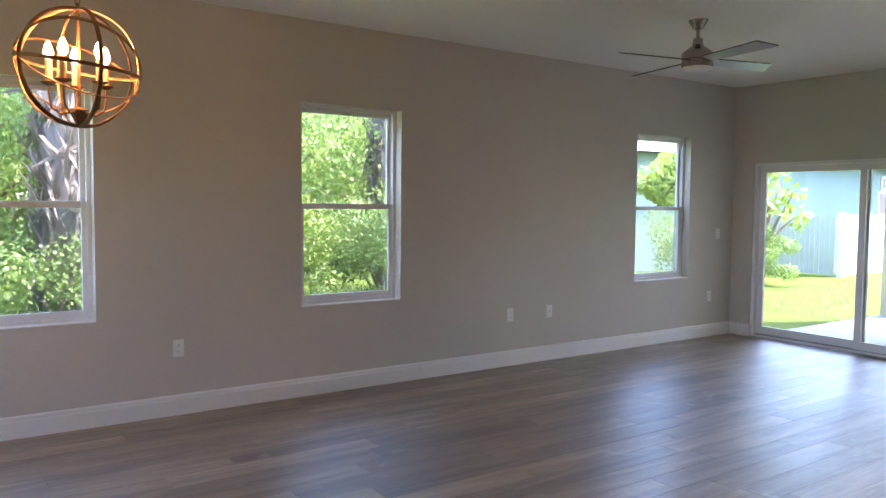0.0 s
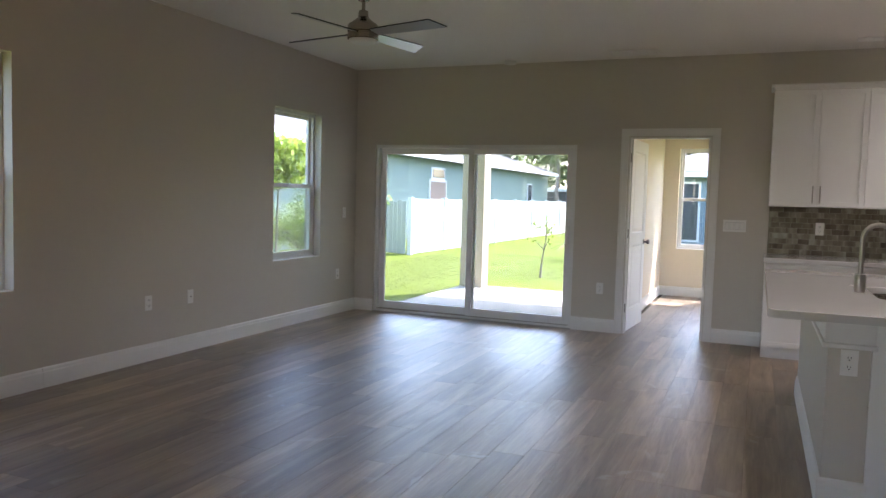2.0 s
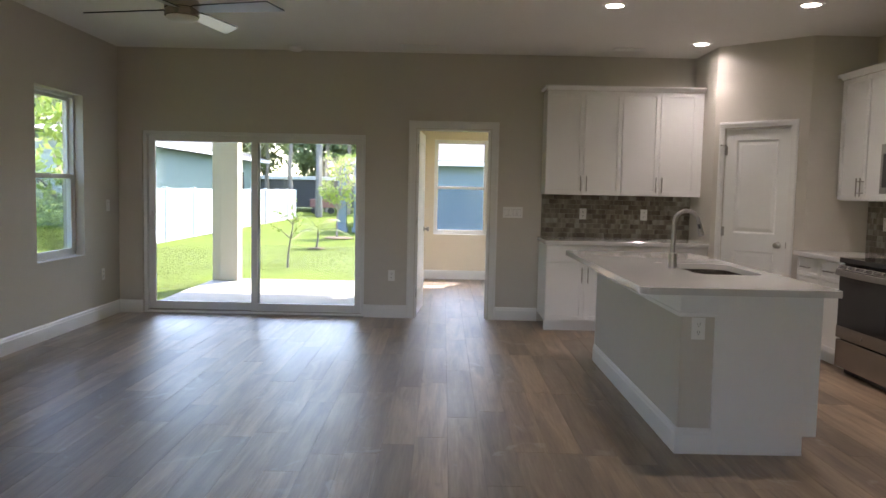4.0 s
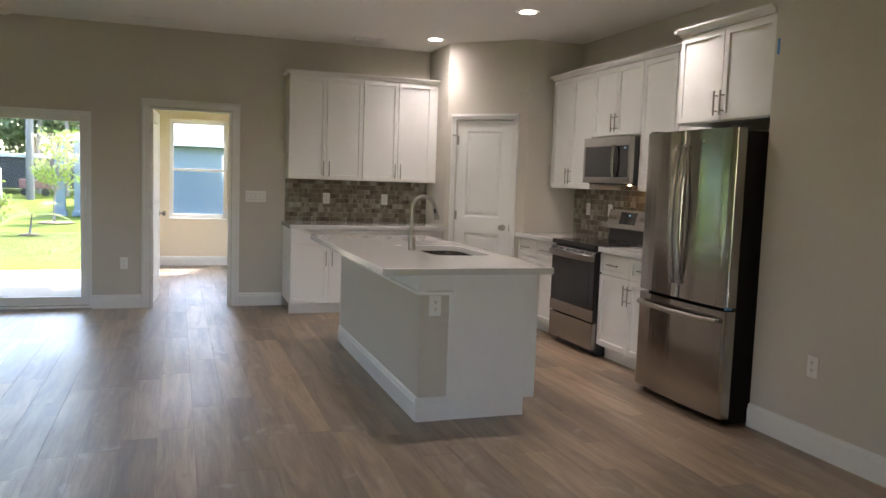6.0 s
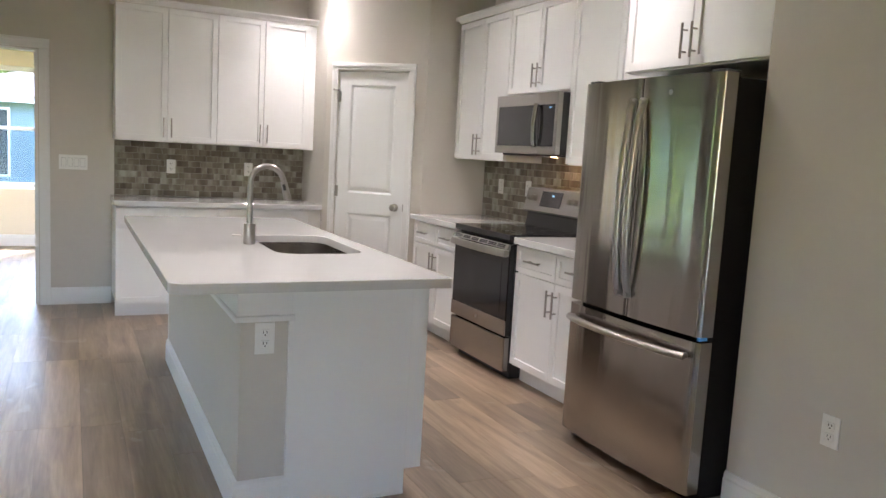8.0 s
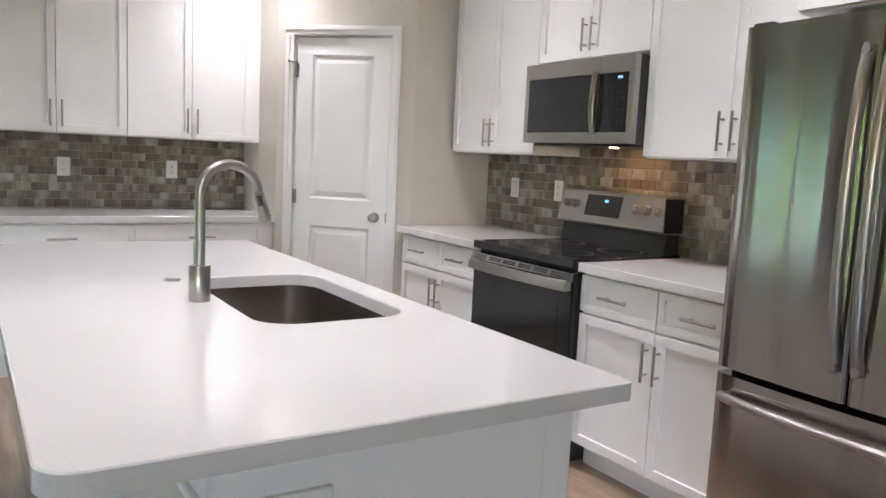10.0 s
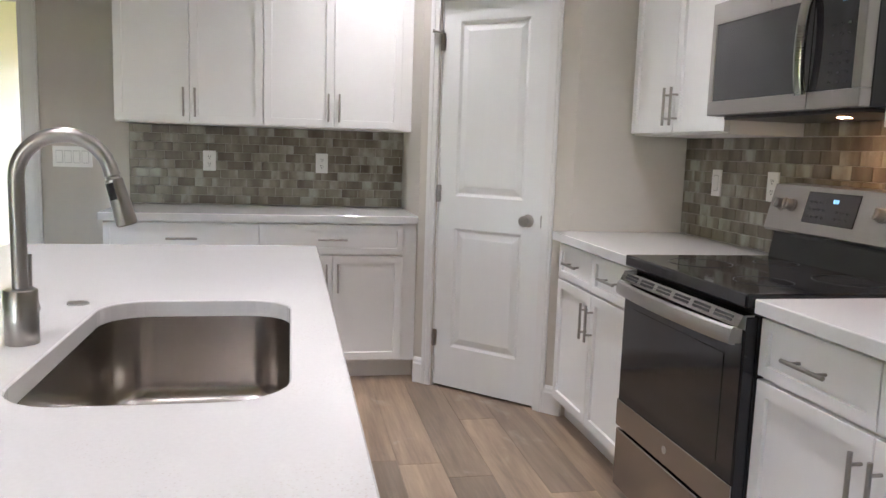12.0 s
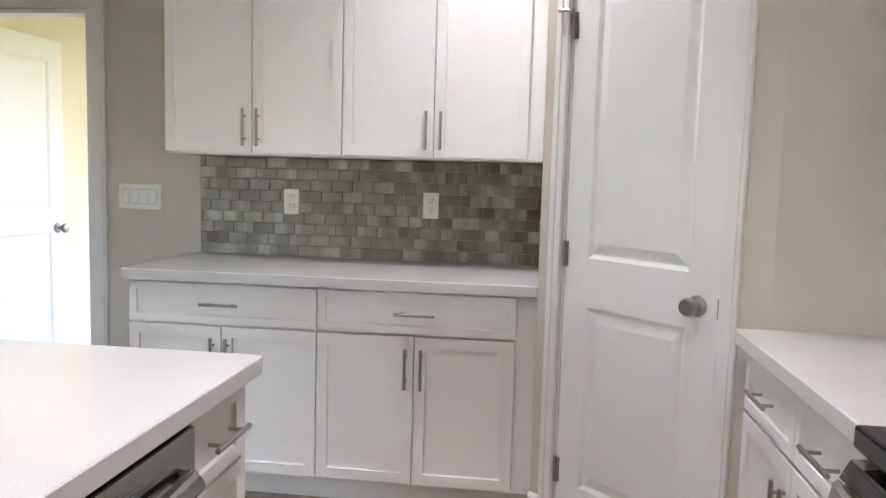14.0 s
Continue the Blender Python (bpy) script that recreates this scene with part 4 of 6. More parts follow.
# ---- appliances ----
# refrigerator: local x to the right as seen from the front, y backwards
F0, F1, FY = 3.28, 4.172, -1.020
fr = thing("refrigerator", pose(F1, FY, 0, 0, 0, 180), "stainless steel french-door refrigerator with bottom freezer", "refrigerator")
FW = F1 - F0
b = B()
box(b, 0.004, 0.075, 0.03, FW - 0.004, 0.80, 1.755, 0.004), box(b, 0.03, 0.06, 0.0, FW - 0.03, 0.75, 0.03)
part("case", b, BLACKC, fr, "black refrigerator case")


def bowed(x0, x1, z0, z1, bulge, t=0.07, n=16, edge=0.010):
    bm = B()
    def ys(x, u):
        return -bulge * (1 - ((x - FW / 2) / (FW / 2)) ** 2) + (edge * (1 - math.sqrt(max(0.0, 1 - (1 - min(u, 1 - u) / 0.06) ** 2))) if min(u, 1 - u) < 0.06 else 0)
    us = [0, 0.008, 0.025, 0.06] + [0.06 + 0.88 * k / n for k in range(1, n)] + [0.94, 0.975, 0.992, 1]
    lo, hi, lo2, hi2 = [], [], [], []
    for u in us:
        x = x0 + (x1 - x0) * u
        y = ys(x, u)
        lo.append(bm.verts.new((x, y, z0))), hi.append(bm.verts.new((x, y, z1)))
        lo2.append(bm.verts.new((x, t, z0))), hi2.append(bm.verts.new((x, t, z1)))
    for i in range(len(us) - 1):
        bm.faces.new((lo[i], lo[i + 1], hi[i + 1], hi[i]))
        bm.faces.new((lo2[i + 1], lo2[i], hi2[i], hi2[i + 1]))
        bm.faces.new((hi[i], hi[i + 1], hi2[i + 1], hi2[i])), bm.faces.new((lo[i + 1], lo[i], lo2[i], lo2[i + 1]))
    bm.faces.new((lo[0], hi[0], hi2[0], lo2[0])), bm.faces.new((lo[-1], lo2[-1], hi2[-1], hi[-1]))
    return bm


SPL = F1 - 3.735
for x0, x1, hx in ((0.0, SPL - 0.003, SPL - 0.032), (SPL + 0.003, FW, SPL + 0.032)):
    p = part("door", bowed(x0, x1, 0.712, 1.77, 0.022), STEEL, fr, smooth=30)
    b = B()
    pts = [(hx, -0.028 - 0.042 * math.sin(math.pi * min(1, max(0, k / 14))) ** 0.6, 0.80 + 0.88 * k / 14) for k in range(15)]
    tube(b, pts, 0.0175, 12, 0.62)
    for z in (0.815, 1.665):
        cyl(b, (hx, -0.05, z), (hx, -0.018, z), 0.012)
    part("handle", b, NICKEL, p, "bowed stainless door handle", 50)
p = part("freezer_drawer", bowed(0.0, FW, 0.045, 0.690, 0.022), STEEL, fr, smooth=30)
b = B()
pts = [(0.045 + (FW - 0.09) * k / 16, -0.03 - 0.05 * math.sin(math.pi * k / 16) ** 0.6, 0.628) for k in range(17)]
tube(b, pts, 0.0175, 12, 0.8)
for xx in (0.06, FW - 0.06):
    cyl(b, (xx, -0.045, 0.628), (xx, -0.005, 0.628), 0.013)
part("handle", b, NICKEL, p, "bowed stainless drawer handle", 50)
for xx in (0.05, FW - 0.05):
    b = B()
    box(b, xx - 0.035, 0.01, 1.755, xx + 0.035, 0.10, 1.783, 0.006)
    part("hinge_cover", b, BLACKP, fr)
b = B()
cyl(b, (0.62, -0.021, 1.70), (0.62, -0.017, 1.70), 0.012, seg=20)
part("badge", b, NICKEL, fr, "round metal badge", 40)
b = B()
box(b, FW - 0.012, -0.002, 0.70, FW + 0.002, 0.04, 0.713)
part("shipping_tape", b, TAPE, fr, "blue shipping tape")

# range
rg = thing("kitchen_range", pose(R1 - 0.001, -1.19, 0, 0, 0, 180), "stainless steel electric range with black glass top", "range")
W = R1 - R0 - 0.002
b = B()
box(b, 0.001, 0.035, 0.04, W - 0.001, 0.655, 0.895), box(b, 0.03, 0.06, 0, W - 0.03, 0.62, 0.04)
part("body", b, BLACKP, rg, "black enamel range body")
b = B()
box(b, 0, -0.012, 0.885, W, 0.66, 0.925, 0.006)
top = part("cooktop", b, BLACKG, rg, "black ceramic glass cooktop")
for cx, cy, r in ((0.20, 0.17, 0.105), (0.56, 0.17, 0.085), (0.20, 0.46, 0.075), (0.56, 0.46, 0.105)):
    b = B()
    tube(b, [(cx + r * math.cos(radians(a)), cy + r * math.sin(radians(a)), 0.9252) for a in range(0, 360, 12)], 0.0012, 4, closed=True)
    part("burner_ring", b, RINGM, top)
b = B()
box(b, 0.004, -0.008, 0.285, W - 0.004, 0.035, 0.865, 0.006)
door = part("oven_door", b, BLACKG, rg, "black glass oven door")
b = B()
box(b, 0.004, -0.012, 0.287, W - 0.004, -0.006, 0.385, 0.002)
part("lower_band", b, STEEL, door, "stainless steel band")
b = B()
cyl(b, (W / 2, -0.014, 0.336), (W / 2, -0.0115, 0.336), 0.013, seg=20)
part("badge", b, NICKEL, door, "round metal badge", 40)
b = B()
box(b, 0.09, -0.0095, 0.42, W - 0.09, -0.0075, 0.74, 0.0005)
part("window", b, GREYG, door, "smoked oven window")
b = B()
profile_run(b, [(-0.009, 0.826), (-0.030, 0.834), (-0.014, 0.866), (0.02, 0.868), (0.02, 0.826)], W - 0.010)
bmesh.ops.transform(b, matrix=pose(0.005, 0, 0), verts=b.verts[:])
trim = part("top_trim", b, STEELD, door, "stainless trim above the oven door")
for k in range(6):
    b = B()
    for q in (0, 1):
        box(b, -0.046, -0.0006, 0.002 + q * 0.011, 0.046, 0.0012, 0.010 + q * 0.011)
    part("vent_slot", b, SLOT, trim, at=pose(0.085 + k * 0.117, -0.0268, 0.8405, -26.6))
b = B()
rings = []
for k in range(21):
    u = k / 20
    bow = 0.022 * math.sin(math.pi * u) ** 0.7
    rings.append([b.verts.new((0.012 + (W - 0.024) * u, yy - bow, zz)) for yy, zz in ((-0.028, 0.784), (-0.044, 0.786), (-0.048, 0.796), (-0.042, 0.828), (-0.034, 0.834), (-0.028, 0.830))])
for r0, r1 in zip(rings, rings[1:]):
    for k in range(6):
        b.faces.new((r0[k], r0[(k + 1) % 6], r1[(k + 1) % 6], r1[k]))
b.faces.new(rings[0]), b.faces.new(rings[-1][::-1])
box(b, 0.013, -0.030, 0.788, 0.050, -0.006, 0.826), box(b, W - 0.050, -0.030, 0.788, W - 0.013, -0.006, 0.826)
part("handle", b, STEELH, door, "broad bowed stainless oven handle", 35)
b = B()
box(b, 0.004, -0.010, 0.055, W - 0.004, 0.035, 0.275, 0.006)
part("storage_drawer", b, STEEL, rg, "stainless storage drawer")
b = B()
profile_run(b, [(0.555, 0.925), (0.570, 1.01), (0.568, 1.035), (0.655, 1.035), (0.655, 0.925)], W - 0.03)
bmesh.ops.transform(b, matrix=pose(0.015, 0, 0), verts=b.verts[:])
part("riser", b, BLACKP, rg, "black riser behind the cooktop")
b = B()
profile_run(b, [(0.535, 1.035), (0.575, 1.195), (0.655, 1.20), (0.655, 1.02), (0.545, 1.025)], W)
bg = part("control_panel", b, STEELH, rg, "stainless control panel")
b = B()
box(b, W - 0.004, 0.53, 1.03, W + 0.0015, 0.655, 1.19, 0.001)
part("end_cap", b, BLACKP, bg)
def on_panel(u, v):
    return pose(u, 0.535 + 0.040 * (v / 0.16), 1.035 + v, 0, 0, 0) @ pose(0, 0, 0, -14, 0, 0)
for u in (0.065, 0.125, 0.555, 0.625, 0.695):
    b = B()
    lathe(b, [(0.024, 0), (0.025, 0.006), (0.020, 0.009), (0.019, 0.028), (0.016, 0.031)], seg=20)
    box(b, -0.004, -0.018, 0.030, 0.004, 0.018, 0.036, 0.001)
    part("control_knob", b, NICKEL, bg, "steel control knob", 40, on_panel(u, 0.09) @ pose(0, 0, 0, 90))
b = B()
box(b, -0.125, -0.003, -0.055, 0.125, 0.002, 0.055, 0.001)
dp = part("display_panel", b, BLACKG, bg, at=on_panel(0.325, 0.09))
b = B()
for i in range(4):
    for j in range(3):
        box(b, -0.105 + i * 0.024, -0.0045, -0.035 + j * 0.026, -0.096 + i * 0.024, -0.0028, -0.030 + j * 0.026)
for i in range(3):
    for j in range(2):
        box(b, 0.030 + i * 0.026, -0.0045, -0.035 + j * 0.024, 0.040 + i * 0.026, -0.0028, -0.030 + j * 0.024)
tagged(part("key_legend", b, MARK, dp), kind="stuff")
b = B()
for i in range(3):
    box(b, 0.008 + i * 0.009, -0.0045, 0.020, 0.014 + i * 0.009, -0.0028, 0.033)
part("clock_digits", b, DISPLAY, dp)

# microwave
MZ0, MZ1 = 1.432, 1.822
mw = thing("microwave", pose(5.806, -1.465, MZ0, 0, 0, 180), "stainless over-the-range microwave under the wall cabinet", "microwave")
W, H = 0.76, MZ1 - MZ0
b = B()
box(b, 0, 0.025, 0, W, 0.395, H, 0.003)
part("case", b, BLACKP, mw, "black microwave case")
b = B()
box(b, 0, -0.012, 0, 0.545, 0.024, 0.050, 0.003), box(b, 0, -0.012, H - 0.075, 0.545, 0.024, H, 0.003)
box(b, 0, -0.012, 0.050, 0.030, 0.024, H - 0.075, 0.003)
door = part("door", b, STEELH, mw, "stainless microwave door frame")
b = B()
box(b, 0.030, -0.010, 0.050, 0.545, 0.020, H - 0.075, 0.001)
part("window", b, GREYG, door, "smoked glass window")
b = B()
tube(b, [(0.535, -0.026 - 0.014 * math.sin(math.pi * k / 10) ** 0.7, 0.042 + (H - 0.112) * k / 10) for k in range(11)], 0.016, 10, 0.6)
part("handle", b, STEELD, door, "vertical curved steel handle", 50)
b = B()
box(b, 0.547, -0.012, 0, W, 0.024, 0.050, 0.003), box(b, 0.547, -0.012, H - 0.075, W, 0.024, H, 0.003), box(b, W - 0.035, -0.012, 0.05, W, 0.024, H - 0.075, 0.003)
cp = part("control_frame", b, STEELH, mw)
b = B()
box(b, 0.547, -0.009, 0.050, W - 0.035, 0.020, H - 0.075, 0.001)
kp = part("keypad", b, BLACKG, cp, "black touch keypad")
b = B()
for i in range(3):
    for j in range(7):
        if j != 4:
            box(b, 0.628 + i * 0.032, -0.0105, 0.068 + j * 0.026, 0.638 + i * 0.032, -0.0092, 0.073 + j * 0.026)
tagged(part("key_legend", b, MARK, kp), kind="stuff")
b = B()
for i in range(3):
    box(b, 0.660 + i * 0.010, -0.0105, 0.288, 0.666 + i * 0.010, -0.0092, 0.300)
part("clock_display", b, DISPLAY, kp)
b = B()
cyl(b, (0.33, -0.015, H - 0.036), (0.33, -0.0115, H - 0.036), 0.013, seg=20)
part("badge", b, NICKEL, door, "round metal badge", 40)
b = B()
box(b, 0.03, 0.04, -0.012, W - 0.03, 0.37, 0.0, 0.003)
un = part("underside_grille", b, BLACKP, mw)
b = B()
cyl(b, (0.46, 0.19, -0.0135), (0.46, 0.19, -0.012), 0.020, seg=20)
part("task_lamp", b, HOODGLOW, un, "lit warm task lamp")


# ---- small wall fittings ----
def outlet(m, label="white duplex outlet on the wall", w=0.072, h=0.118):
    t = thing("wall_outlet", m, label, "outlet", "wall outlets")
    b = B()
    box(b, -w / 2, -0.006, -h / 2, w / 2, 0.001, h / 2, 0.002)
    p = part("cover_plate", b, PLASTIC, t)
    for z in (-0.021, 0.021):
        b = B()
        box(b, -0.017, -0.0085, z - 0.014, 0.017, -0.005, z + 0.014, 0.003)
        f = part("receptacle", b, PLASTIC, t)
        b = B()
        box(b, -0.0075, -0.0092, z - 0.001, -0.0050, -0.0084, z + 0.009), box(b, 0.0050, -0.0092, z - 0.001, 0.0075, -0.0084, z + 0.008)
        box(b, -0.0025, -0.0092, z - 0.010, 0.0025, -0.0084, z - 0.005)
        part("slot", b, SLOT, f)
    return t


def switch(m, gangs=1, label="white rocker light switch on the wall", h=0.118):
    t = thing("light_switch", m, label, "switch", "light switches")
    w = 0.072 + 0.046 * (gangs - 1)
    b = B()
    box(b, -w / 2, -0.006, -h / 2, w / 2, 0.001, h / 2, 0.002)
    part("cover_plate", b, PLASTIC, t)
    for k in range(gangs):
        x = (k - (gangs - 1) / 2) * 0.046
        b = B()
        profile_run(b, [(-0.0045, -0.033), (-0.0105, -0.031), (-0.0070, 0.031), (-0.0045, 0.033)], 0.032)
        bmesh.ops.transform(b, matrix=pose(x - 0.016, 0, 0), verts=b.verts[:])
        part("rocker", b, PLASTIC, t)
        # grey sheet round the rocker paints the shade of its gap
        b = B()
        box(b, x - 0.0185, -0.0064, -0.0355, x + 0.0185, -0.005, 0.0355)
        part("rocker_gap", b, GAPG, t)
    return t


for x, z in ((1.638, 0.463), (4.615, 0.466)):
    outlet(pose(x, YW, z), "white duplex outlet above the baseboard")
t = thing("cable_plate", pose(5.097, YW, 0.466), "blank white wall plate above the baseboard", "wall plate")
b = B()
box(b, -0.036, -0.006, -0.059, 0.036, 0.001, 0.059, 0.002)
part("cover_plate", b, PLASTIC, t)
b = B()
cyl(b, (0, -0.012, 0), (0, -0.006, 0), 0.006)
part("cable_socket", b, NICKEL, t)
switch(pose(7.68, YW, 1.161), 1)
outlet(pose(7.549, YW, 0.457), "white duplex outlet near the room corner")
outlet(EAST(2.532) @ pose(0, 0, 0.460), "white duplex outlet beside the patio door")
switch(EAST(1.24) @ pose(0, 0, 1.169), 4, "white four-gang rocker switch plate by the doorway")
outlet(EAST(0.489) @ pose(0, -0.008, 1.169), "white outlet on the tiled backsplash")
outlet(EAST(-0.164) @ pose(0, -0.008, 1.171), "white outlet on the tiled backsplash")
SW = lambda x, z, y=YK: pose(x, y, z, 0, 0, 180)
switch(SW(6.37, 1.172, YK + 0.008), 1, "white rocker switch on the tiled backsplash")
outlet(SW(5.96, 1.176, YK + 0.008), "white outlet beside the range")
outlet(SW(4.76, 1.176, YK + 0.008), "white outlet beside the refrigerator")
outlet(SW(2.81, 0.470, YR), "white duplex outlet on the wall by the refrigerator")
switch(SW(2.31, 1.172, YR), 2, "white double rocker switch plate")
outlet(pose(IX0 + 0.012, 0.612, 0.68, 0, 0, -90), "white outlet on the island end wall")
outlet(pose(9.6, BY1, 0.35), "white outlet low on the bedroom wall")
b = B()
box(b, 3.225, YR, 2.19, 3.243, YR + 0.0015, 2.28)
solid("masking_tape", b, TAPE, "strip of blue masking tape on the wall", "tape", kind="object")

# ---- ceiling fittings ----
# the can at (4.10, 0.85) is an added one, out of view
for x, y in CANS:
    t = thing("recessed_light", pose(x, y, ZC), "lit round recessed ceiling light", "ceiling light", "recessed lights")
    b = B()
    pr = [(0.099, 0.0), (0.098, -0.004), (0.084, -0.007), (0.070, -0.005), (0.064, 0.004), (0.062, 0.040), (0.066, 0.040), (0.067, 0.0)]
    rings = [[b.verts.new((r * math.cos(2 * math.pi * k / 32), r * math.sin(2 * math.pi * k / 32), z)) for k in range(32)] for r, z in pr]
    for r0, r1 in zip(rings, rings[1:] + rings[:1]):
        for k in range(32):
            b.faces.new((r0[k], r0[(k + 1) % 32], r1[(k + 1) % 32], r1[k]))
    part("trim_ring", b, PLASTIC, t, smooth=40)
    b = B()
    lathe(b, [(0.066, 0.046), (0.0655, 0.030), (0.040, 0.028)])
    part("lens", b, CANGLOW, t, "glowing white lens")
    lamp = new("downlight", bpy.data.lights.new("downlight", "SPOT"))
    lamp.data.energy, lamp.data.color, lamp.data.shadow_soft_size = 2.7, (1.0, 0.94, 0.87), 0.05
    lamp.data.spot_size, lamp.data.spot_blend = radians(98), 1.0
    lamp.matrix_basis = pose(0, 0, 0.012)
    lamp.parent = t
t = thing("smoke_detector", pose(7.80, 3.55, ZC), "round white smoke detector on the ceiling", "smoke detector")
b = B()
lathe(b, [(0.068, 0.0), (0.068, -0.014), (0.060, -0.030), (0.045, -0.036)])
part("housing", b, PLASTIC, t, smooth=40)
b = B()
lathe(b, [(0.012, -0.035), (0.011, -0.040)], (0.02, 0, 0))
part("test_button", b, PLASTIC, t)


def vent(m, w, d, label):
    t = thing("ceiling_vent", m, label, "vent")
    b = B()
    f = 0.022
    box(b, -w / 2, -d / 2, -0.010, w / 2, -d / 2 + f, 0, 0.002), box(b, -w / 2, d / 2 - f, -0.010, w / 2, d / 2, 0, 0.002)
    box(b, -w / 2, -d / 2 + f, -0.010, -w / 2 + f, d / 2 - f, 0, 0.002), box(b, w / 2 - f, -d / 2 + f, -0.010, w / 2, d / 2 - f, 0, 0.002)
    part("frame", b, PLASTIC, t)
    n = int((d - 2 * f) / 0.016)
    for k in range(n):
        y = -d / 2 + f + (k + 0.5) * (d - 2 * f) / n
        b = B()
        box(b, -w / 2 + f, -0.006, -0.0008, w / 2 - f, 0.006, 0.0008)
        part("slat", b, PLASTIC, t, at=pose(0, y, -0.006, 35))
    # dark sheet behind the slats, painting the shade of the duct
    b = B()
    box(b, -w / 2 + f, -d / 2 + f, -0.0015, w / 2 - f, d / 2 - f, -0.0005)
    part("backing", b, SLOT, t)


vent(pose(7.50, 0.17, ZC, 0, 0, 90), 0.30, 0.15, "small white slatted ceiling supply vent")
vent(pose(7.62, 2.22, ZC, 0, 0, 90), 0.46, 0.26, "white slatted ceiling return vent near the doorway")

# ceiling fan
fan = thing("ceiling_fan", pose(4.90, 3.74, ZC), "brushed nickel four-blade ceiling fan with light", "ceiling fan")
b = B()
lathe(b, [(0.070, 0), (0.068, -0.012), (0.055, -0.030), (0.040, -0.062), (0.022, -0.068)])
part("canopy", b, FANM, fan, smooth=40)
b = B()
cyl(b, (0, 0, -0.06), (0, 0, -0.15), 0.0125)
part("downrod", b, FANM, fan, smooth=40)
b = B()
lathe(b, [(0.020, -0.130), (0.034, -0.135), (0.038, -0.180), (0.060, -0.200), (0.105, -0.232), (0.112, -0.245), (0.112, -0.285), (0.104, -0.288), (0.104, -0.298), (0.112, -0.301), (0.112, -0.335), (0.106, -0.340)])
part("housing", b, FANM, fan, "brushed nickel fan housing", 35)
b = B()
lathe(b, [(0.103, -0.338), (0.098, -0.352), (0.075, -0.366), (0.04, -0.373)])
part("light_lens", b, FROST, fan, "unlit frosted light lens", 60)
for a in (-13, 77, 167, 257):
    b = B()
    us = [0.09, 0.14, 0.20, 0.45, 0.66, 0.67]
    ws = [0.045, 0.050, 0.054, 0.062, 0.068, 0.066]
    lo = [[b.verts.new((u + (0.03 * s if u > 0.6 else 0), s * w_, 0.0)) for s in (-1, 1)] for u, w_ in zip(us, ws)]
    hi = [[b.verts.new((u + (0.03 * s if u > 0.6 else 0), s * w_, 0.008)) for s in (-1, 1)] for u, w_ in zip(us, ws)]
    for i in range(len(us) - 1):
        b.faces.new((lo[i][0], lo[i + 1][0], lo[i + 1][1], lo[i][1]))
        b.faces.new((hi[i][1], hi[i + 1][1], hi[i + 1][0], hi[i][0]))
        for s in (0, 1):
            b.faces.new((lo[i][s], hi[i][s], hi[i + 1][s], lo[i + 1][s]))
    for i in (0, -1):
        b.faces.new((lo[i][0], lo[i][1], hi[i][1], hi[i][0]))
    bl = part("blade", b, BLADE, fan, "silver grey fan blade", at=pose(0, 0, -0.295, 0, 0, a) @ pose(0, 0, 0, -13))
    bl.data.materials.append(BLACKP)
    for f in bl.data.polygons:
        f.material_index = 1 if abs(f.normal.z) < 0.5 else 0

# orb chandelier
CX, CY, CZ, CR = 0.648, 3.18, 1.948, 0.207
ch = thing("orb_chandelier", pose(CX, CY, CZ), "lit bronze orb chandelier with five candle lamps", "chandelier")
def hoop(rx, ry, rz):
    b = B()
    m = pose(0, 0, 0, rx, ry, rz)
    tube(b, [m @ Vector((CR * math.cos(radians(a)), CR * math.sin(radians(a)), 0)) for a in range(0, 360, 6)], 0.0075, 8, 0.42, True)
    part("hoop", b, BRONZE, ch, smooth=60)
for e3 in ((90, 0, 20), (90, 0, 100), (4, 6, 0), (32, -12, 40), (-38, 24, 10), (90, 0, 150)):
    hoop(*e3)
b = B()
cyl(b, (0, 0, CR + 0.02), (0, 0, -0.16), 0.006), lathe(b, [(0.012, -0.20), (0.030, -0.165), (0.034, -0.150), (0.012, -0.138)])
part("stem", b, BRONZE, ch, smooth=40)
for k in range(5):
    a = radians(72 * k + 15)
    c, s = math.cos(a), math.sin(a)
    b = B()
    tube(b, [(0.02 * c, 0.02 * s, -0.155), (0.06 * c, 0.06 * s, -0.165), (0.09 * c, 0.09 * s, -0.145), (0.098 * c, 0.098 * s, -0.10), (0.098 * c, 0.098 * s, -0.06)], 0.0045, 8)
    lathe(b, [(0.010, -0.066), (0.026, -0.058), (0.028, -0.054), (0.010, -0.052)], (0.098 * c, 0.098 * s, 0), 16)
    arm = part("arm", b, BRONZE, ch, smooth=50)
    b = B()
    cyl(b, (0.098 * c, 0.098 * s, -0.054), (0.098 * c, 0.098 * s, 0.025), 0.0115, seg=14)
    part("candle_sleeve", b, CANDLE, arm, "cream candle sleeve", 40)
    b = B()
    lathe(b, [(0.006, 0.025), (0.014, 0.038), (0.0165, 0.050), (0.012, 0.068), (0.004, 0.086)], (0.098 * c, 0.098 * s, 0), 12)
    part("bulb", b, BULB, arm, "glowing flame bulb", 60)
b = B()
z = CR + 0.01
k = 0
while z < ZC - CZ - 0.03:
    mtx = pose(0, 0, z + 0.016, 90, 0, 90 * (k % 2))
    tube(b, [mtx @ Vector((0.008 * math.cos(radians(q)), 0.017 * math.sin(radians(q)), 0)) for q in range(0, 360, 36)], 0.0018, 5, closed=True)
    z += 0.028
    k += 1
part("chain", b, BRONZE, ch)
b = B()
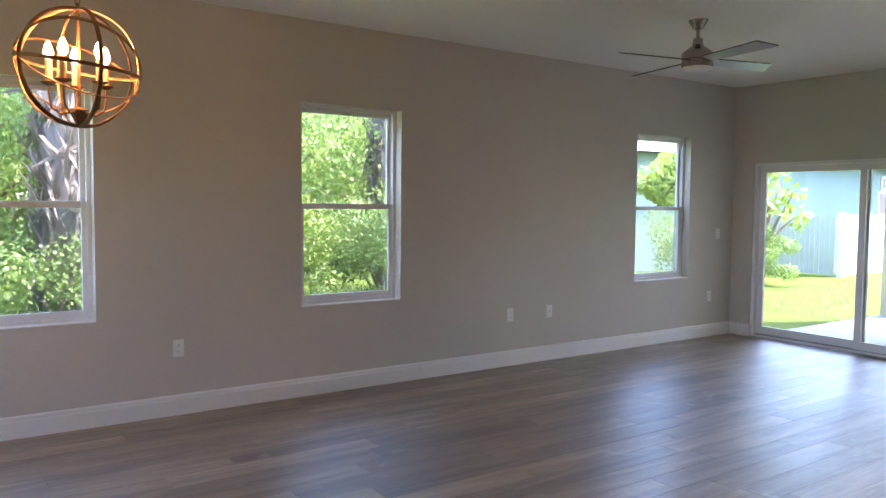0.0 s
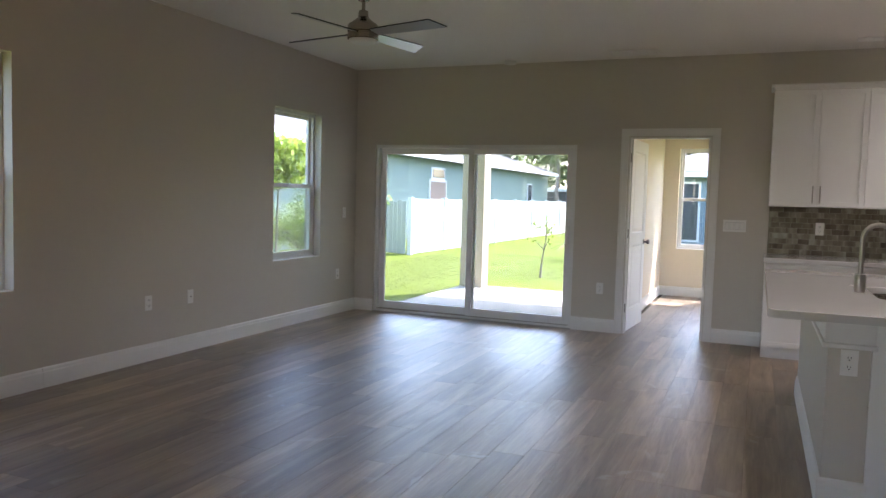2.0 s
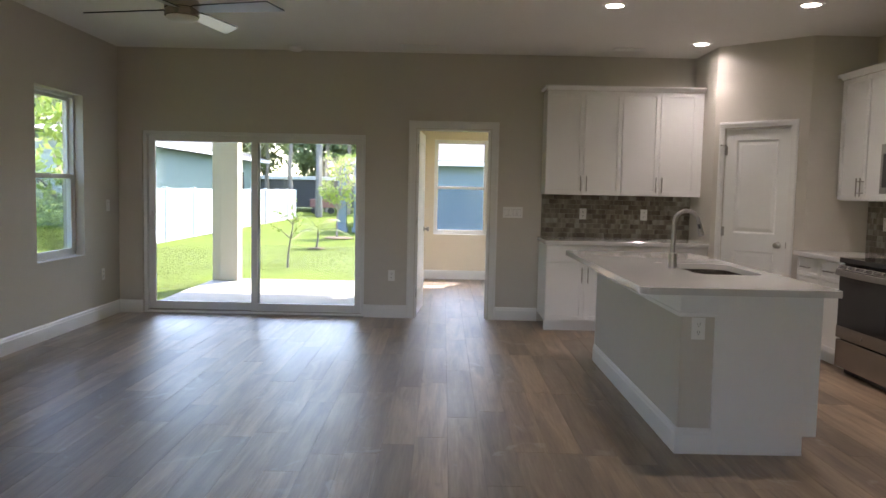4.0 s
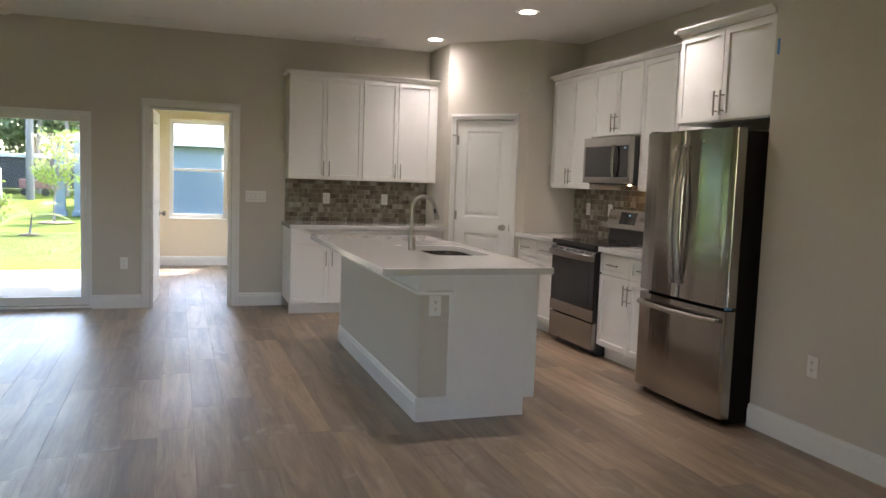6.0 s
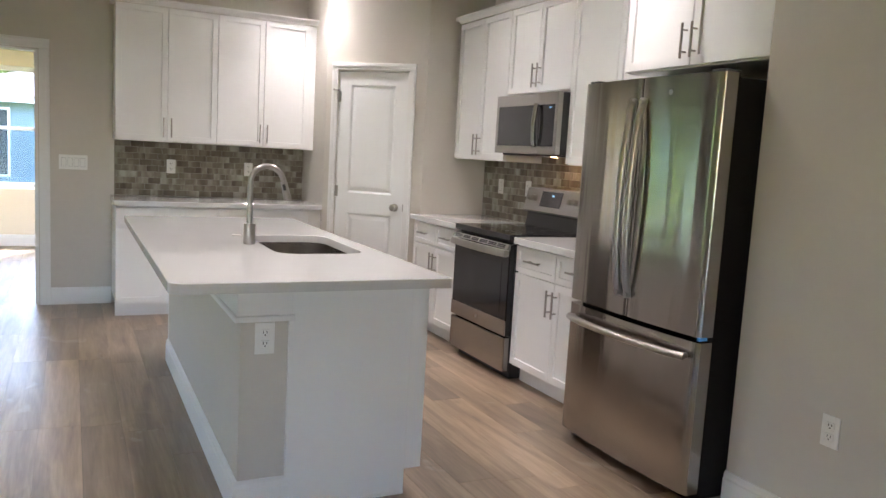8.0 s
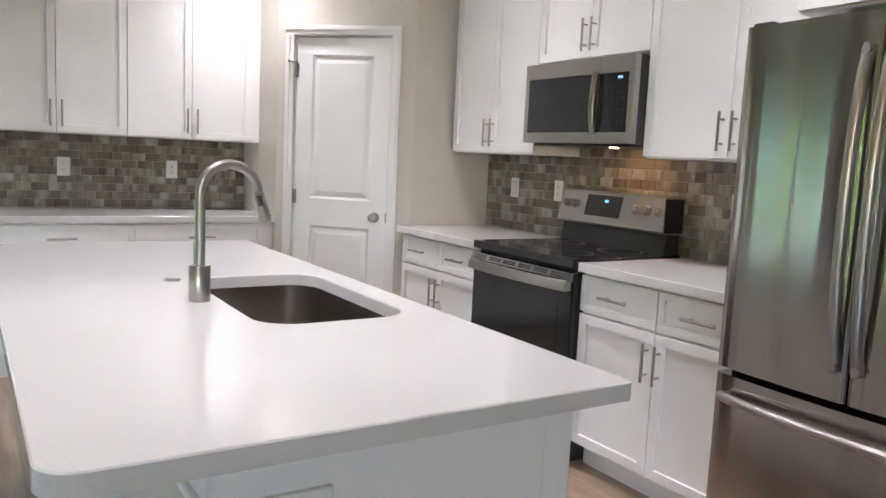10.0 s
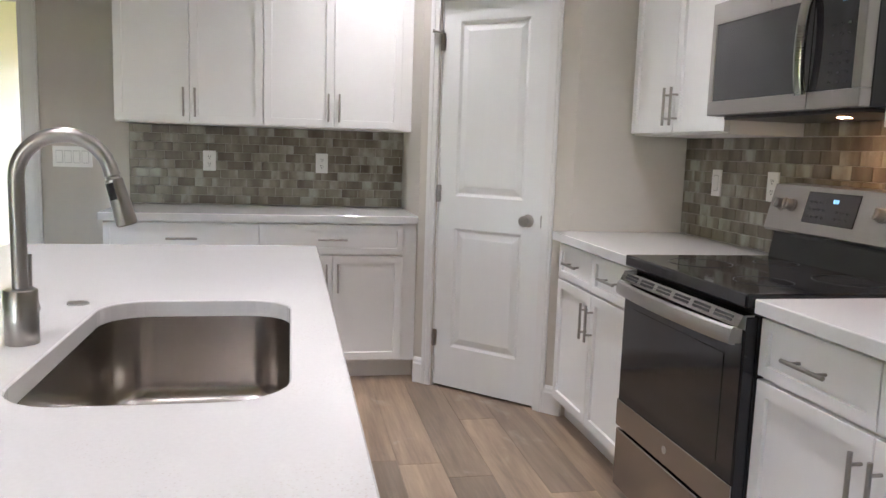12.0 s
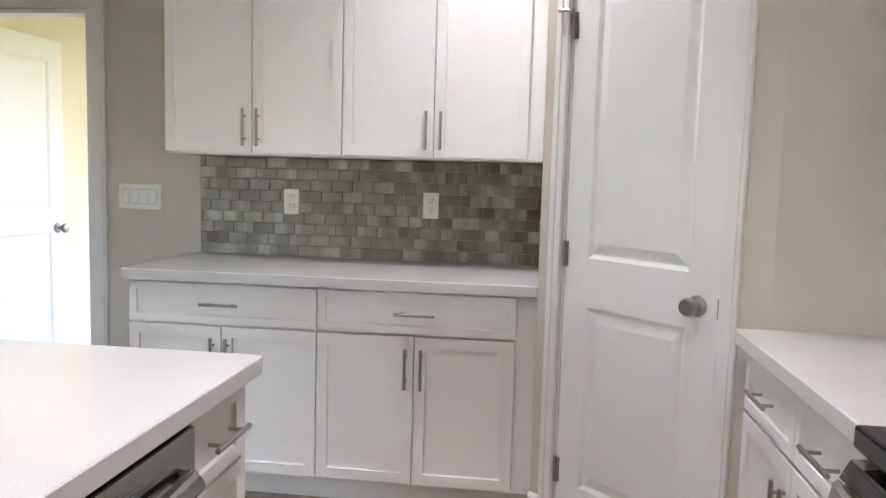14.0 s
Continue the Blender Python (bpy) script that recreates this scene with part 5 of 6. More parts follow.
lathe(b, [(0.062, ZC - CZ), (0.060, ZC - CZ - 0.012), (0.030, ZC - CZ - 0.03), (0.008, ZC - CZ - 0.036)])
part("canopy", b, BRONZE, ch, smooth=40)

# ---- outdoors ----
GZ = -0.22
b = B()
n = 60
vs = {}
for i in range(n + 1):
    for j in range(n + 1):
        u, v = (i / n * 2 - 1), (j / n * 2 - 1)
        px, py = 12 + 400 * u * abs(u) ** 1.5, 3 + 400 * v * abs(v) ** 1.5
        vs[i, j] = b.verts.new((px, py, GZ + 0.04 * noise.noise(Vector((px * 0.2, py * 0.2, 0))) - 0.02 - (0.01 if abs(px - 4) < 9 and abs(py - 2) < 6 else 0)))
for i in range(n):
    for j in range(n):
        b.faces.new((vs[i, j], vs[i + 1, j], vs[i + 1, j + 1], vs[i, j + 1]))
solid("ground", b, GRASSM, "sunlit mown green lawn", "lawn", smooth=60)
b = B()
box(b, XB + 0.2, BY1 + 0.2, -0.3, 12.42, 5.76, -0.15, 0.006)
solid("patio", b, CONCRETE, "pale concrete patio slab", "patio")
b = B()
box(b, XB + 0.2, BY1 + 0.2, ZC + 0.001, 12.50, 5.76, ZC + 0.11)
solid("ceiling_patio", b, STUCCO, "cream stucco patio ceiling", "ceiling")
b = B()
box(b, 12.10, 5.32, -0.15, 12.41, 5.60, ZC, 0.01), box(b, 12.18, 5.60, -0.15, 12.41, 5.75, ZC, 0.008)
solid("patio_column", b, STUCCO, "square cream stucco column on the patio", "column", kind="object")

# white fence with panels and posts
fe = thing("fence", pose(0, 0, GZ), "long white vinyl privacy fence", "fence")
FEX0, FEX1, FEY, FEH = 18.9, 39.0, 9.85, 1.50
b = B()
k = 0
x = FEX0
while x < FEX1:
    post = B()
    box(post, x - 0.065, FEY - 0.065, -0.1, x + 0.065, FEY + 0.065, FEH + 0.06, 0.008)
    part("post", post, FENCE, fe)
    pan = B()
    for q in range(12):
        box(pan, x + 0.065 + q * 0.1892, FEY - 0.012, 0.03, x + 0.065 + (q + 0.93) * 0.1892, FEY + 0.012, FEH)
    box(pan, x + 0.065, FEY - 0.025, FEH - 0.09, x + 2.335, FEY + 0.025, FEH + 0.01), box(pan, x + 0.065, FEY - 0.025, 0.0, x + 2.335, FEY + 0.025, 0.12)
    part("panel", pan, FENCE, fe)
    x += 2.4
fe2 = thing("fence", pose(18.8, FEY, GZ, 0, 0, 78), "short weathered wooden fence joining the white fence", "fence")
for q in range(30):
    b = B()
    box(b, 0.1 + q * 0.15, -0.01, 0, 0.1 + q * 0.15 + 0.14, 0.01, 1.45 + 0.03 * math.sin(q * 2.3))
    part("board", b, FENCEW, fe2)


def house(name, x0, y0, x1, y1, eave, ridge, wallm, label, windows, along="x"):
    t = thing(name, pose(0, 0, GZ), label, "house")
    b = B()
    box(b, x0, y0, 0, x1, y1, eave)
    part("wall", b, wallm, t)
    b = B()
    o = 0.5
    e = [b.verts.new(p) for p in ((x0 - o, y0 - o, eave - 0.1), (x1 + o, y0 - o, eave - 0.1), (x1 + o, y1 + o, eave - 0.1), (x0 - o, y1 + o, eave - 0.1))]
    f = [b.verts.new((v.co.x, v.co.y, eave + 0.08)) for v in e]
    h = min(x1 - x0, y1 - y0) / 2
    if along == "x":
        r = [b.verts.new((x0 + h, (y0 + y1) / 2, ridge)), b.verts.new((x1 - h, (y0 + y1) / 2, ridge))]
        b.faces.new((f[0], f[1], r[1], r[0])), b.faces.new((f[2], f[3], r[0], r[1])), b.faces.new((f[1], f[2], r[1])), b.faces.new((f[3], f[0], r[0]))
    else:
        r = [b.verts.new(((x0 + x1) / 2, y0 + h, ridge)), b.verts.new(((x0 + x1) / 2, y1 - h, ridge))]
        b.faces.new((f[1], f[2], r[1], r[0])), b.faces.new((f[3], f[0], r[0], r[1])), b.faces.new((f[0], f[1], r[0])), b.faces.new((f[2], f[3], r[1]))
    for i in range(4):
        b.faces.new((e[i], e[(i + 1) % 4], f[(i + 1) % 4], f[i]))
    b.faces.new(e[::-1])
    part("roof", b, ROOF, t, "grey shingle hip roof")
    b = B()
    for p0, p1 in (((x0 - o, y0 - o), (x1 + o, y0 - o)), ((x0 - o, y0 - o), (x0 - o, y1 + o))):
        box(b, min(p0[0], p1[0]) - 0.04, min(p0[1], p1[1]) - 0.04, eave - 0.12, max(p0[0], p1[0]) + 0.04, max(p0[1], p1[1]) + 0.04, eave + 0.06)
    part("fascia", b, FENCE, t)
    for wx, wy, wz, ww, wh, face, mt in windows:
        b = B()
        q = B()
        if face == "y":
            box(b, wx - ww / 2 - 0.07, wy - 0.05, wz - 0.07, wx + ww / 2 + 0.07, wy - 0.001, wz + wh + 0.07)
            box(q, wx - ww / 2, wy - 0.06, wz, wx + ww / 2, wy - 0.051, wz + wh)
        else:
            box(b, wx - 0.05, wy - ww / 2 - 0.07, wz - 0.07, wx - 0.001, wy + ww / 2 + 0.07, wz + wh + 0.07)
            box(q, wx - 0.06, wy - ww / 2, wz, wx - 0.051, wy + ww / 2, wz + wh)
        win = part("window", b, FENCE, t)
        part("pane", q, mt, win)
    return t


house("neighbour_house", 12.0, 13.2, 46.0, 26.0, 3.15, 5.6, TEAL, "single-storey teal house with grey shingle roof behind the fence",
      [(28.6, 13.2, 1.1, 1.6, 1.1, "y", SHUTTER), (28.6, 13.2, 2.35, 1.2, 0.35, "y", DARKPANE), (42.0, 13.2, 1.2, 0.8, 1.2, "y", DARKPANE)])
blue = house("neighbour_house", 28.5, -13.0, 38.0, 5.1, 2.65, 4.5, BLUEH, "blue-grey single-storey house beyond the lawn",
      [(28.5, -0.5, 1.5, 1.9, 0.7, "x", FENCE), (28.5, 3.6, 0.3, 1.1, 2.0, "x", DARKPANE)], along="y")
for py in (5.15, 5.75):
    b = B()
    box(b, 27.95, py - 0.16, 0, 28.25, py + 0.16, 2.56, 0.01), box(b, 27.90, py - 0.21, 0, 28.30, py + 0.21, 0.18, 0.01)
    part("porch_post", b, BLUEH, blue)
t = thing("trailer", pose(52, 12, GZ), "pale trailer home among palms far off", "trailer")
b = B()
box(b, 0, -5.5, 0.3, 3, 5.5, 2.15, 0.05)
part("body", b, ROOF, t)
b = B()
box(b, -0.3, -5.8, 2.15, 3.3, 5.8, 2.4, 0.05)
part("roof", b, FENCE, t)
t = thing("red_wagon", pose(46, 9.2, GZ), "faded red utility trailer on the grass", "trailer")
b = B()
box(b, -0.6, -0.8, 0.45, 0.6, 0.8, 0.95, 0.04)
part("bed", b, REDP, t)
for yy in (-0.5, 0.5):
    b = B()
    cyl(b, (-0.75, yy, 0.27), (-0.62, yy, 0.27), 0.2)
    part("wheel", b, BLACKP, t)
t = thing("utility_pole", pose(42, 8.9, GZ), "grey wooden utility pole", "pole")
b = B()
cyl(b, (0, 0, 0), (0, 0, 9), 0.2, 0.14)
part("pole", b, WOODP, t)


def leaf_mesh(name, clumps, count, size, mat, seed, droop=0.3, narrow=0.5):
    """Leaves in clumps: (x, y, z, radius), each a bent two-triangle blade with its own tilt."""
    rng = np.random.default_rng(seed)
    cl = np.array(clumps, float)
    wgt = cl[:, 3] ** 2
    pick = rng.choice(len(cl), count, p=wgt / wgt.sum())
    d = rng.normal(size=(count, 3))
    d /= np.linalg.norm(d, axis=1)[:, None]
    rad = cl[pick, 3] * rng.uniform(0.35, 1.05, count) ** 0.6
    c = cl[pick, :3] + d * rad[:, None] * np.array([1, 1, 0.85])
    ax = rng.normal(size=(count, 3))
    ax[:, 2] -= droop
    ax /= np.linalg.norm(ax, axis=1)[:, None]
    sd = np.cross(ax, d + 0.4 * rng.normal(size=(count, 3)))
    sd /= np.linalg.norm(sd, axis=1)[:, None] + 1e-9
    s = size * rng.uniform(0.6, 1.3, count)[:, None]
    v = np.stack([c - ax * s * 0.5, c + sd * s * narrow * 0.5, c + ax * s * 0.5, c - sd * s * narrow * 0.5], 1).reshape(-1, 3)
    f = np.arange(count * 4).reshape(-1, 4)
    me = bpy.data.meshes.new(name)
    me.from_pydata(v.tolist(), [], f.tolist())
    me.materials.append(mat)
    return me


def limbs(bm, base, height, r, spread, n, rng):
    top = Vector((base[0] + rng.uniform(-0.2, 0.2), base[1] + rng.uniform(-0.2, 0.2), base[2] + height))
    pts = [Vector(base).lerp(top, k / 5) + Vector((rng.uniform(-0.05, 0.05), rng.uniform(-0.05, 0.05), 0)) for k in range(6)]
    tube(bm, pts, [r * (1 - 0.1 * k) for k in range(6)], 8)
    ends = [top]
    for k in range(n):
        a = 2 * math.pi * k / n + rng.uniform(-0.4, 0.4)
        s = pts[rng.randint(2, 4)]
        e = s + Vector((math.cos(a) * spread, math.sin(a) * spread, height * rng.uniform(0.35, 0.8)))
        tube(bm, [s, s.lerp(e, 0.5) + Vector((0, 0, 0.1)), e], [r * 0.5, r * 0.32, r * 0.12], 6)
        ends.append(e)
    return ends


def shrub_tree(x, y, height, spread, count, size, mat, seed, label, low=0.2, name="broadleaf_tree"):
    rng = random.Random(seed)
    t = thing(name, pose(x, y, GZ), label, "tree", "trees beside the house")
    b = B()
    ends = limbs(b, (0, 0, -0.05), height * 0.55, 0.05 + 0.02 * height, spread * 0.7, 7, rng)
    part("trunk", b, BARK2, t, smooth=60)
    cl = [(e.x, e.y, e.z, spread * rng.uniform(0.3, 0.5)) for e in ends]
    for k in range(16):
        a, rr = rng.uniform(0, 6.28), spread * math.sqrt(rng.random())
        cl.append((rr * math.cos(a), rr * math.sin(a), rng.uniform(low, height) if rr > spread * 0.4 or name == "shrub" else rng.uniform(max(low, height * 0.5), height), spread * rng.uniform(0.22, 0.45)))
    ob = new("crown", leaf_mesh("crown", cl, count, size, mat, seed))
    ob.parent = t
    return t


def palm(x, y, height, r, seed, label, fronds=22, flen=1.6, boots=True, skirt=0.0):
    rng = random.Random(seed)
    t = thing("palm_tree", pose(x, y, GZ), label, "palm tree", "palms")
    b = B()
    tube(b, [(0.05 * math.sin(k * 0.7), 0.04 * math.cos(k), height * k / 14 - 0.05) for k in range(15)], [r * (1.1 - 0.02 * k + 0.06 * (k % 2)) for k in range(15)], 14)
    part("trunk", b, BARK, t, "rough palm trunk with old frond bases", 40)
    if boots:
        b = B()
        for k in range(int(height / 0.16)):
            for q in range(4):
                a = q * math.pi / 2 + (k % 2) * 0.78 + rng.uniform(-0.15, 0.15)
                z = 0.3 + k * 0.16 + rng.uniform(-0.04, 0.04)
                c, s = math.cos(a), math.sin(a)
                tube(b, [(r * 0.9 * c, r * 0.9 * s, z), ((r + 0.05) * c, (r + 0.05) * s, z + 0.13), ((r + 0.13) * c, (r + 0.13) * s, z + rng.uniform(0.2, 0.32))], [0.06, 0.045, 0.02], 5, 0.5)
        part("frond_stubs", b, BARK, t, "cut frond stubs on the trunk")
    if skirt:
        hang = [(r * 1.1 * math.cos(k * 2.4), r * 1.1 * math.sin(k * 2.4), skirt + (height - skirt) * k / 60, 0.16) for k in range(60)]
        ob = new("dry_fronds", leaf_mesh("dry_fronds", hang, 1700, 0.55, DEADF, seed, droop=1.9, narrow=0.07))
        ob.parent = t
        tagged(ob, "hanging dry grey-brown fronds")
    V, Fc = [], []
    for k in range(fronds):
        a, el = rng.uniform(0, 6.28), rng.uniform(-0.6, 1.2)
        c, s = math.cos(a), math.sin(a)
        L = flen * rng.uniform(0.8, 1.2)
        for q in range(26):
            f = 0.25 + 0.75 * q / 26
            reach = L * f
            z = height + reach * math.sin(el) - 0.35 * reach * reach / flen
            px, py = reach * math.cos(el) * c, reach * math.cos(el) * s
            for sgn in (-1, 1):
                ll = 0.55 * (1 - 0.5 * f)
                tip = (px + sgn * -s * ll + 0.3 * ll * c, py + sgn * c * ll + 0.3 * ll * s, z - 0.25 * ll)
                i0 = len(V)
                V += [(px, py, z), (px + 0.05 * c, py + 0.05 * s, z + 0.01), tip]
                Fc.append((i0, i0 + 1, i0 + 2))
    me = bpy.data.meshes.new("fronds")
    me.from_pydata(V, [], Fc)
    me.materials.append(FROND)
    ob = new("fronds", me)
    ob.parent = t
    return t


# woods beside the window wall
WOODS = [(0.2, 10.2, 3.9, 1.9, LEAF), (2.6, 10.6, 3.7, 2.0, LEAFY), (3.7, 10.3, 3.5, 1.7, LEAF), (6.6, 10.6, 3.9, 2.2, LEAFY), (8.8, 11.2, 3.8, 2.1, LEAF),
         (-2.2, 11.0, 3.9, 2.2, LEAF)]
for k, (tx, ty, hh, spd, mt) in enumerate(WOODS):
    shrub_tree(tx, ty, hh, spd, 30000, 0.072, mt, 11 + k, "dense green broadleaf tree beside the house")
for k, (tx, ty, hh, spd) in enumerate(((0.9, 8.3, 1.5, 0.9), (3.2, 8.6, 1.8, 1.1), (5.3, 8.1, 2.0, 0.95), (7.6, 8.8, 1.9, 1.1), (15.5, 9.9, 1.2, 0.7), (15.0, 10.8, 1.4, 1.2))):
    shrub_tree(tx, ty, hh, spd, 13000, 0.058, LEAFY if k % 2 else LEAF, 41 + k, "leafy green shrub in bright sun", low=0.1, name="shrub")
shrub_tree(15.9, 10.1, 3.3, 1.0, 800, 0.2, LEAFY, 58, "thin young tree with sparse bright leaves", low=2.5, name="young_tree")
palm(1.36, 8.05, 6.5, 0.19, 5, "cabbage palm with a rough trunk outside the window", skirt=0.6)
palm(5.38, 8.95, 6.8, 0.16, 6, "cabbage palm with shaggy frond stubs behind the shrubs", skirt=1.4)
for k in range(7):
    shrub_tree(-9 + 5.5 * k, 17.5 + (k % 3), 5.6, 3.6, 6000, 0.34, LEAFD, 71 + k, "tall tree in the woods behind", low=1.0)
# far tree line and palms
for k in range(9):
    shrub_tree(58 + (k % 3) * 4, -10 + 5.5 * k, 9.5 + (k % 3), 4.2, 8000, 0.5, LEAFD, 91 + k, "tall tree far across the lawns", low=1.5)
for k, (px, py) in enumerate(((45, 15.5), (48, 8.0), (47, 11.5), (50, 13.6), (49, 5.4), (52, 10))):
    palm(px, py, 4.9 + (k % 3) * 0.6, 0.13, 120 + k, "far cabbage palm with a full head", fronds=70, flen=1.7, boots=False)
# young trees on the lawn
def sapling(x, y, h, seed, label, fr, fl):
    rng = random.Random(seed)
    t = thing("young_palm", pose(x, y, GZ), label, "sapling", "young palms")
    b = B()
    tube(b, [(0, 0, -0.05), (0.03, -0.04, h * 0.5), (0.02, -0.05, h)], [0.035, 0.028, 0.018], 8)
    part("trunk", b, BARK, t, smooth=60)
    b = B()
    lathe(b, [(0.24, 0.0), (0.20, 0.02), (0.1, 0.03)], seg=20)
    part("mulch_ring", b, MULCH, t)
    V, Fc = [], []
    for k in range(fr):
        a, el = rng.uniform(0, 6.28), rng.uniform(0.1, 1.1)
        c, s = math.cos(a), math.sin(a)
        for q in range(18):
            f = (q + 1) / 18
            reach = fl * f
            z = h + reach * math.sin(el) - 0.9 * reach * reach * 0.5 / fl
            px, py = 0.02 + reach * math.cos(el) * c, -0.05 + reach * math.cos(el) * s
            for sg in (-1, 1):
                ll = 0.28 * (1.1 - 0.7 * f)
                i0 = len(V)
                V += [(px, py, z), (px + 0.02 * c, py + 0.02 * s, z), (px - sg * s * ll + 0.1 * c, py + sg * c * ll + 0.1 * s, z - 0.08)]
                Fc.append((i0, i0 + 1, i0 + 2))
    me = bpy.data.meshes.new("fronds")
    me.from_pydata(V, [], Fc)
    me.materials.append(FROND)
    ob = new("fronds", me)
    ob.parent = t
def whip(x, y, h, seed, label, r0, twigs, leaves, size, mat, ring, low=3):
    """A thin young tree: a bent stem, a few upright twigs and single leaves along them."""
    rng = random.Random(seed)
    t = thing("young_tree", pose(x, y, GZ), label, "sapling", "young trees")
    b = B()
    stem = [Vector((0.05 * math.sin(k * 0.8), 0.06 * math.sin(k * 0.55 + 1), h * k / 8 - 0.03)) for k in range(9)]
    tube(b, stem, [r0 * (1 - 0.09 * k) for k in range(9)], 7)
    spots = []
    for k in range(twigs):
        p0 = stem[rng.randint(low, 7)]
        a, el, ln_ = rng.uniform(0, 6.28), rng.uniform(0.5, 1.1), h * rng.uniform(0.2, 0.38)
        p1 = p0 + Vector((math.cos(a) * math.cos(el), math.sin(a) * math.cos(el), math.sin(el))) * ln_
        tube(b, [p0, p0.lerp(p1, 0.5) + Vector((0, 0, 0.03)), p1], [r0 * 0.5, r0 * 0.35, r0 * 0.15], 5)
        spots += [(*p0.lerp(p1, f), size * 1.3) for f in (0.5, 0.75, 1.0)]
    part("trunk", b, BARK, t, smooth=60)
    ob = new("crown", leaf_mesh("crown", spots, leaves, size, mat, seed))
    ob.parent = t
    if ring:
        b = B()
        lathe(b, [(ring, 0.0), (ring * 0.85, 0.025), (0.1, 0.04)], seg=20)
        part("mulch_ring", b, MULCH, t)


whip(12.5, 9.75, 2.2, 17, "young broadleaf tree with yellow-green leaves", 0.035, 40, 3600, 0.15, LEAFY, 0, low=6)
whip(15.2, 5.08, 1.2, 3, "thin young tree with few leaves on the lawn", 0.026, 7, 110, 0.075, LEAFY, 0)
sapling(20.0, 5.36, 0.5, 4, "low young palm with arching bright fronds on the lawn", 11, 0.85)
whip(24.6, 5.4, 2.5, 9, "slim young tree in a mulch ring on the lawn", 0.04, 22, 900, 0.14, LEAFY, 0.5)
# grass blades on the lawn near the patio
rng = np.random.default_rng(8)
N = 36000
gx, gy = rng.uniform(11.5, 21, N), rng.uniform(0.5, 9.3, N)
ang, hh = rng.uniform(0, 6.28, N), rng.uniform(-0.012, 0.004, N)
V = np.zeros((N, 3, 3))
V[:, 0] = np.stack([gx - 0.008 * np.cos(ang), gy - 0.008 * np.sin(ang), np.full(N, GZ - 0.02)], 1)
V[:, 1] = np.stack([gx + 0.008 * np.cos(ang), gy + 0.008 * np.sin(ang), np.full(N, GZ - 0.02)], 1)
V[:, 2] = np.stack([gx + 0.03 * np.sin(ang), gy - 0.03 * np.cos(ang), GZ + hh], 1)
me = bpy.data.meshes.new("grass")
me.from_pydata(V.reshape(-1, 3).tolist(), [], np.arange(3 * N).reshape(-1, 3).tolist())
me.materials.append(BLADEG)
tagged(new("grass", me), "short green grass blades on the lawn", "grass", kind="stuff")

# ---- backsplash tiles ----
def backsplash(m, width, z0, z1, label, skip=()):
    """Rows of small glass tiles on a grout bed; local x to the right, the wall at y = 0, tiles proud towards -y."""
    t = thing("backsplash", m, label, "backsplash", kind="structure")
    b = B()
    box(b, 0, -0.004, z0, width, 0.001, z1)
    part("grout_bed", b, GROUT, t)
    th, tl, g = 0.0508, 0.0985, 0.0026
    shared = {}
    def tile_mesh(w, h):
        key = (round(w, 3), round(h, 3))
        if key not in shared:
            q = B()
            e = 0.0018
            o = [q.verts.new(p) for p in ((0, -0.003, 0), (w, -0.003, 0), (w, -0.003, h), (0, -0.003, h))]
            i1 = [q.verts.new(p) for p in ((0, -0.0065, 0), (w, -0.0065, 0), (w, -0.0065, h), (0, -0.0065, h))]
            i2 = [q.verts.new(p) for p in ((e, -0.008, e), (w - e, -0.008, e), (w - e, -0.008, h - e), (e, -0.008, h - e))]
            for a, c in ((o, i1), (i1, i2)):
                for k in range(4):
                    q.faces.new((a[k], a[(k + 1) % 4], c[(k + 1) % 4], c[k]))
            q.faces.new(i2)
            shared[key] = mesh_of("tile", q, TILE)
        return shared[key]
    rows = int(math.ceil((z1 - z0) / th))
    shift = (0.1, 0.6, 0.32, 0.85, 0.46, 0.02, 0.55, 0.20, 0.72, 0.38)
    for r in range(rows):
        h = min(th - g, z1 - z0 - r * th - g)
        if h < 0.012:
            continue
        x = -tl * shift[r % 10]
        while x < width:
            a, c = max(x, 0.0), min(x + tl, width)
            if c - a > 0.014:
                ob = new("tile", tile_mesh(c - a - g, h))
                ob.parent = t
                ob.matrix_basis = pose(a + g / 2, 0, z0 + r * th + g / 2)
            x += tl


backsplash(EAST(0.935), 0.935 - PY1 - 0.001, ZT + 0.001, UZ0 - 0.001, "grey-brown glass mosaic tile backsplash above the counter")
backsplash(SW(RX - 0.001, 0), RX - 4.2, ZT + 0.001, UZ0 - 0.001, "grey-green glass mosaic tile backsplash behind the range")
backsplash(SW(R1 + 0.001, 0), 0.758, UZ0, MZ0 + 0.05, "glass mosaic tiles between range and microwave")

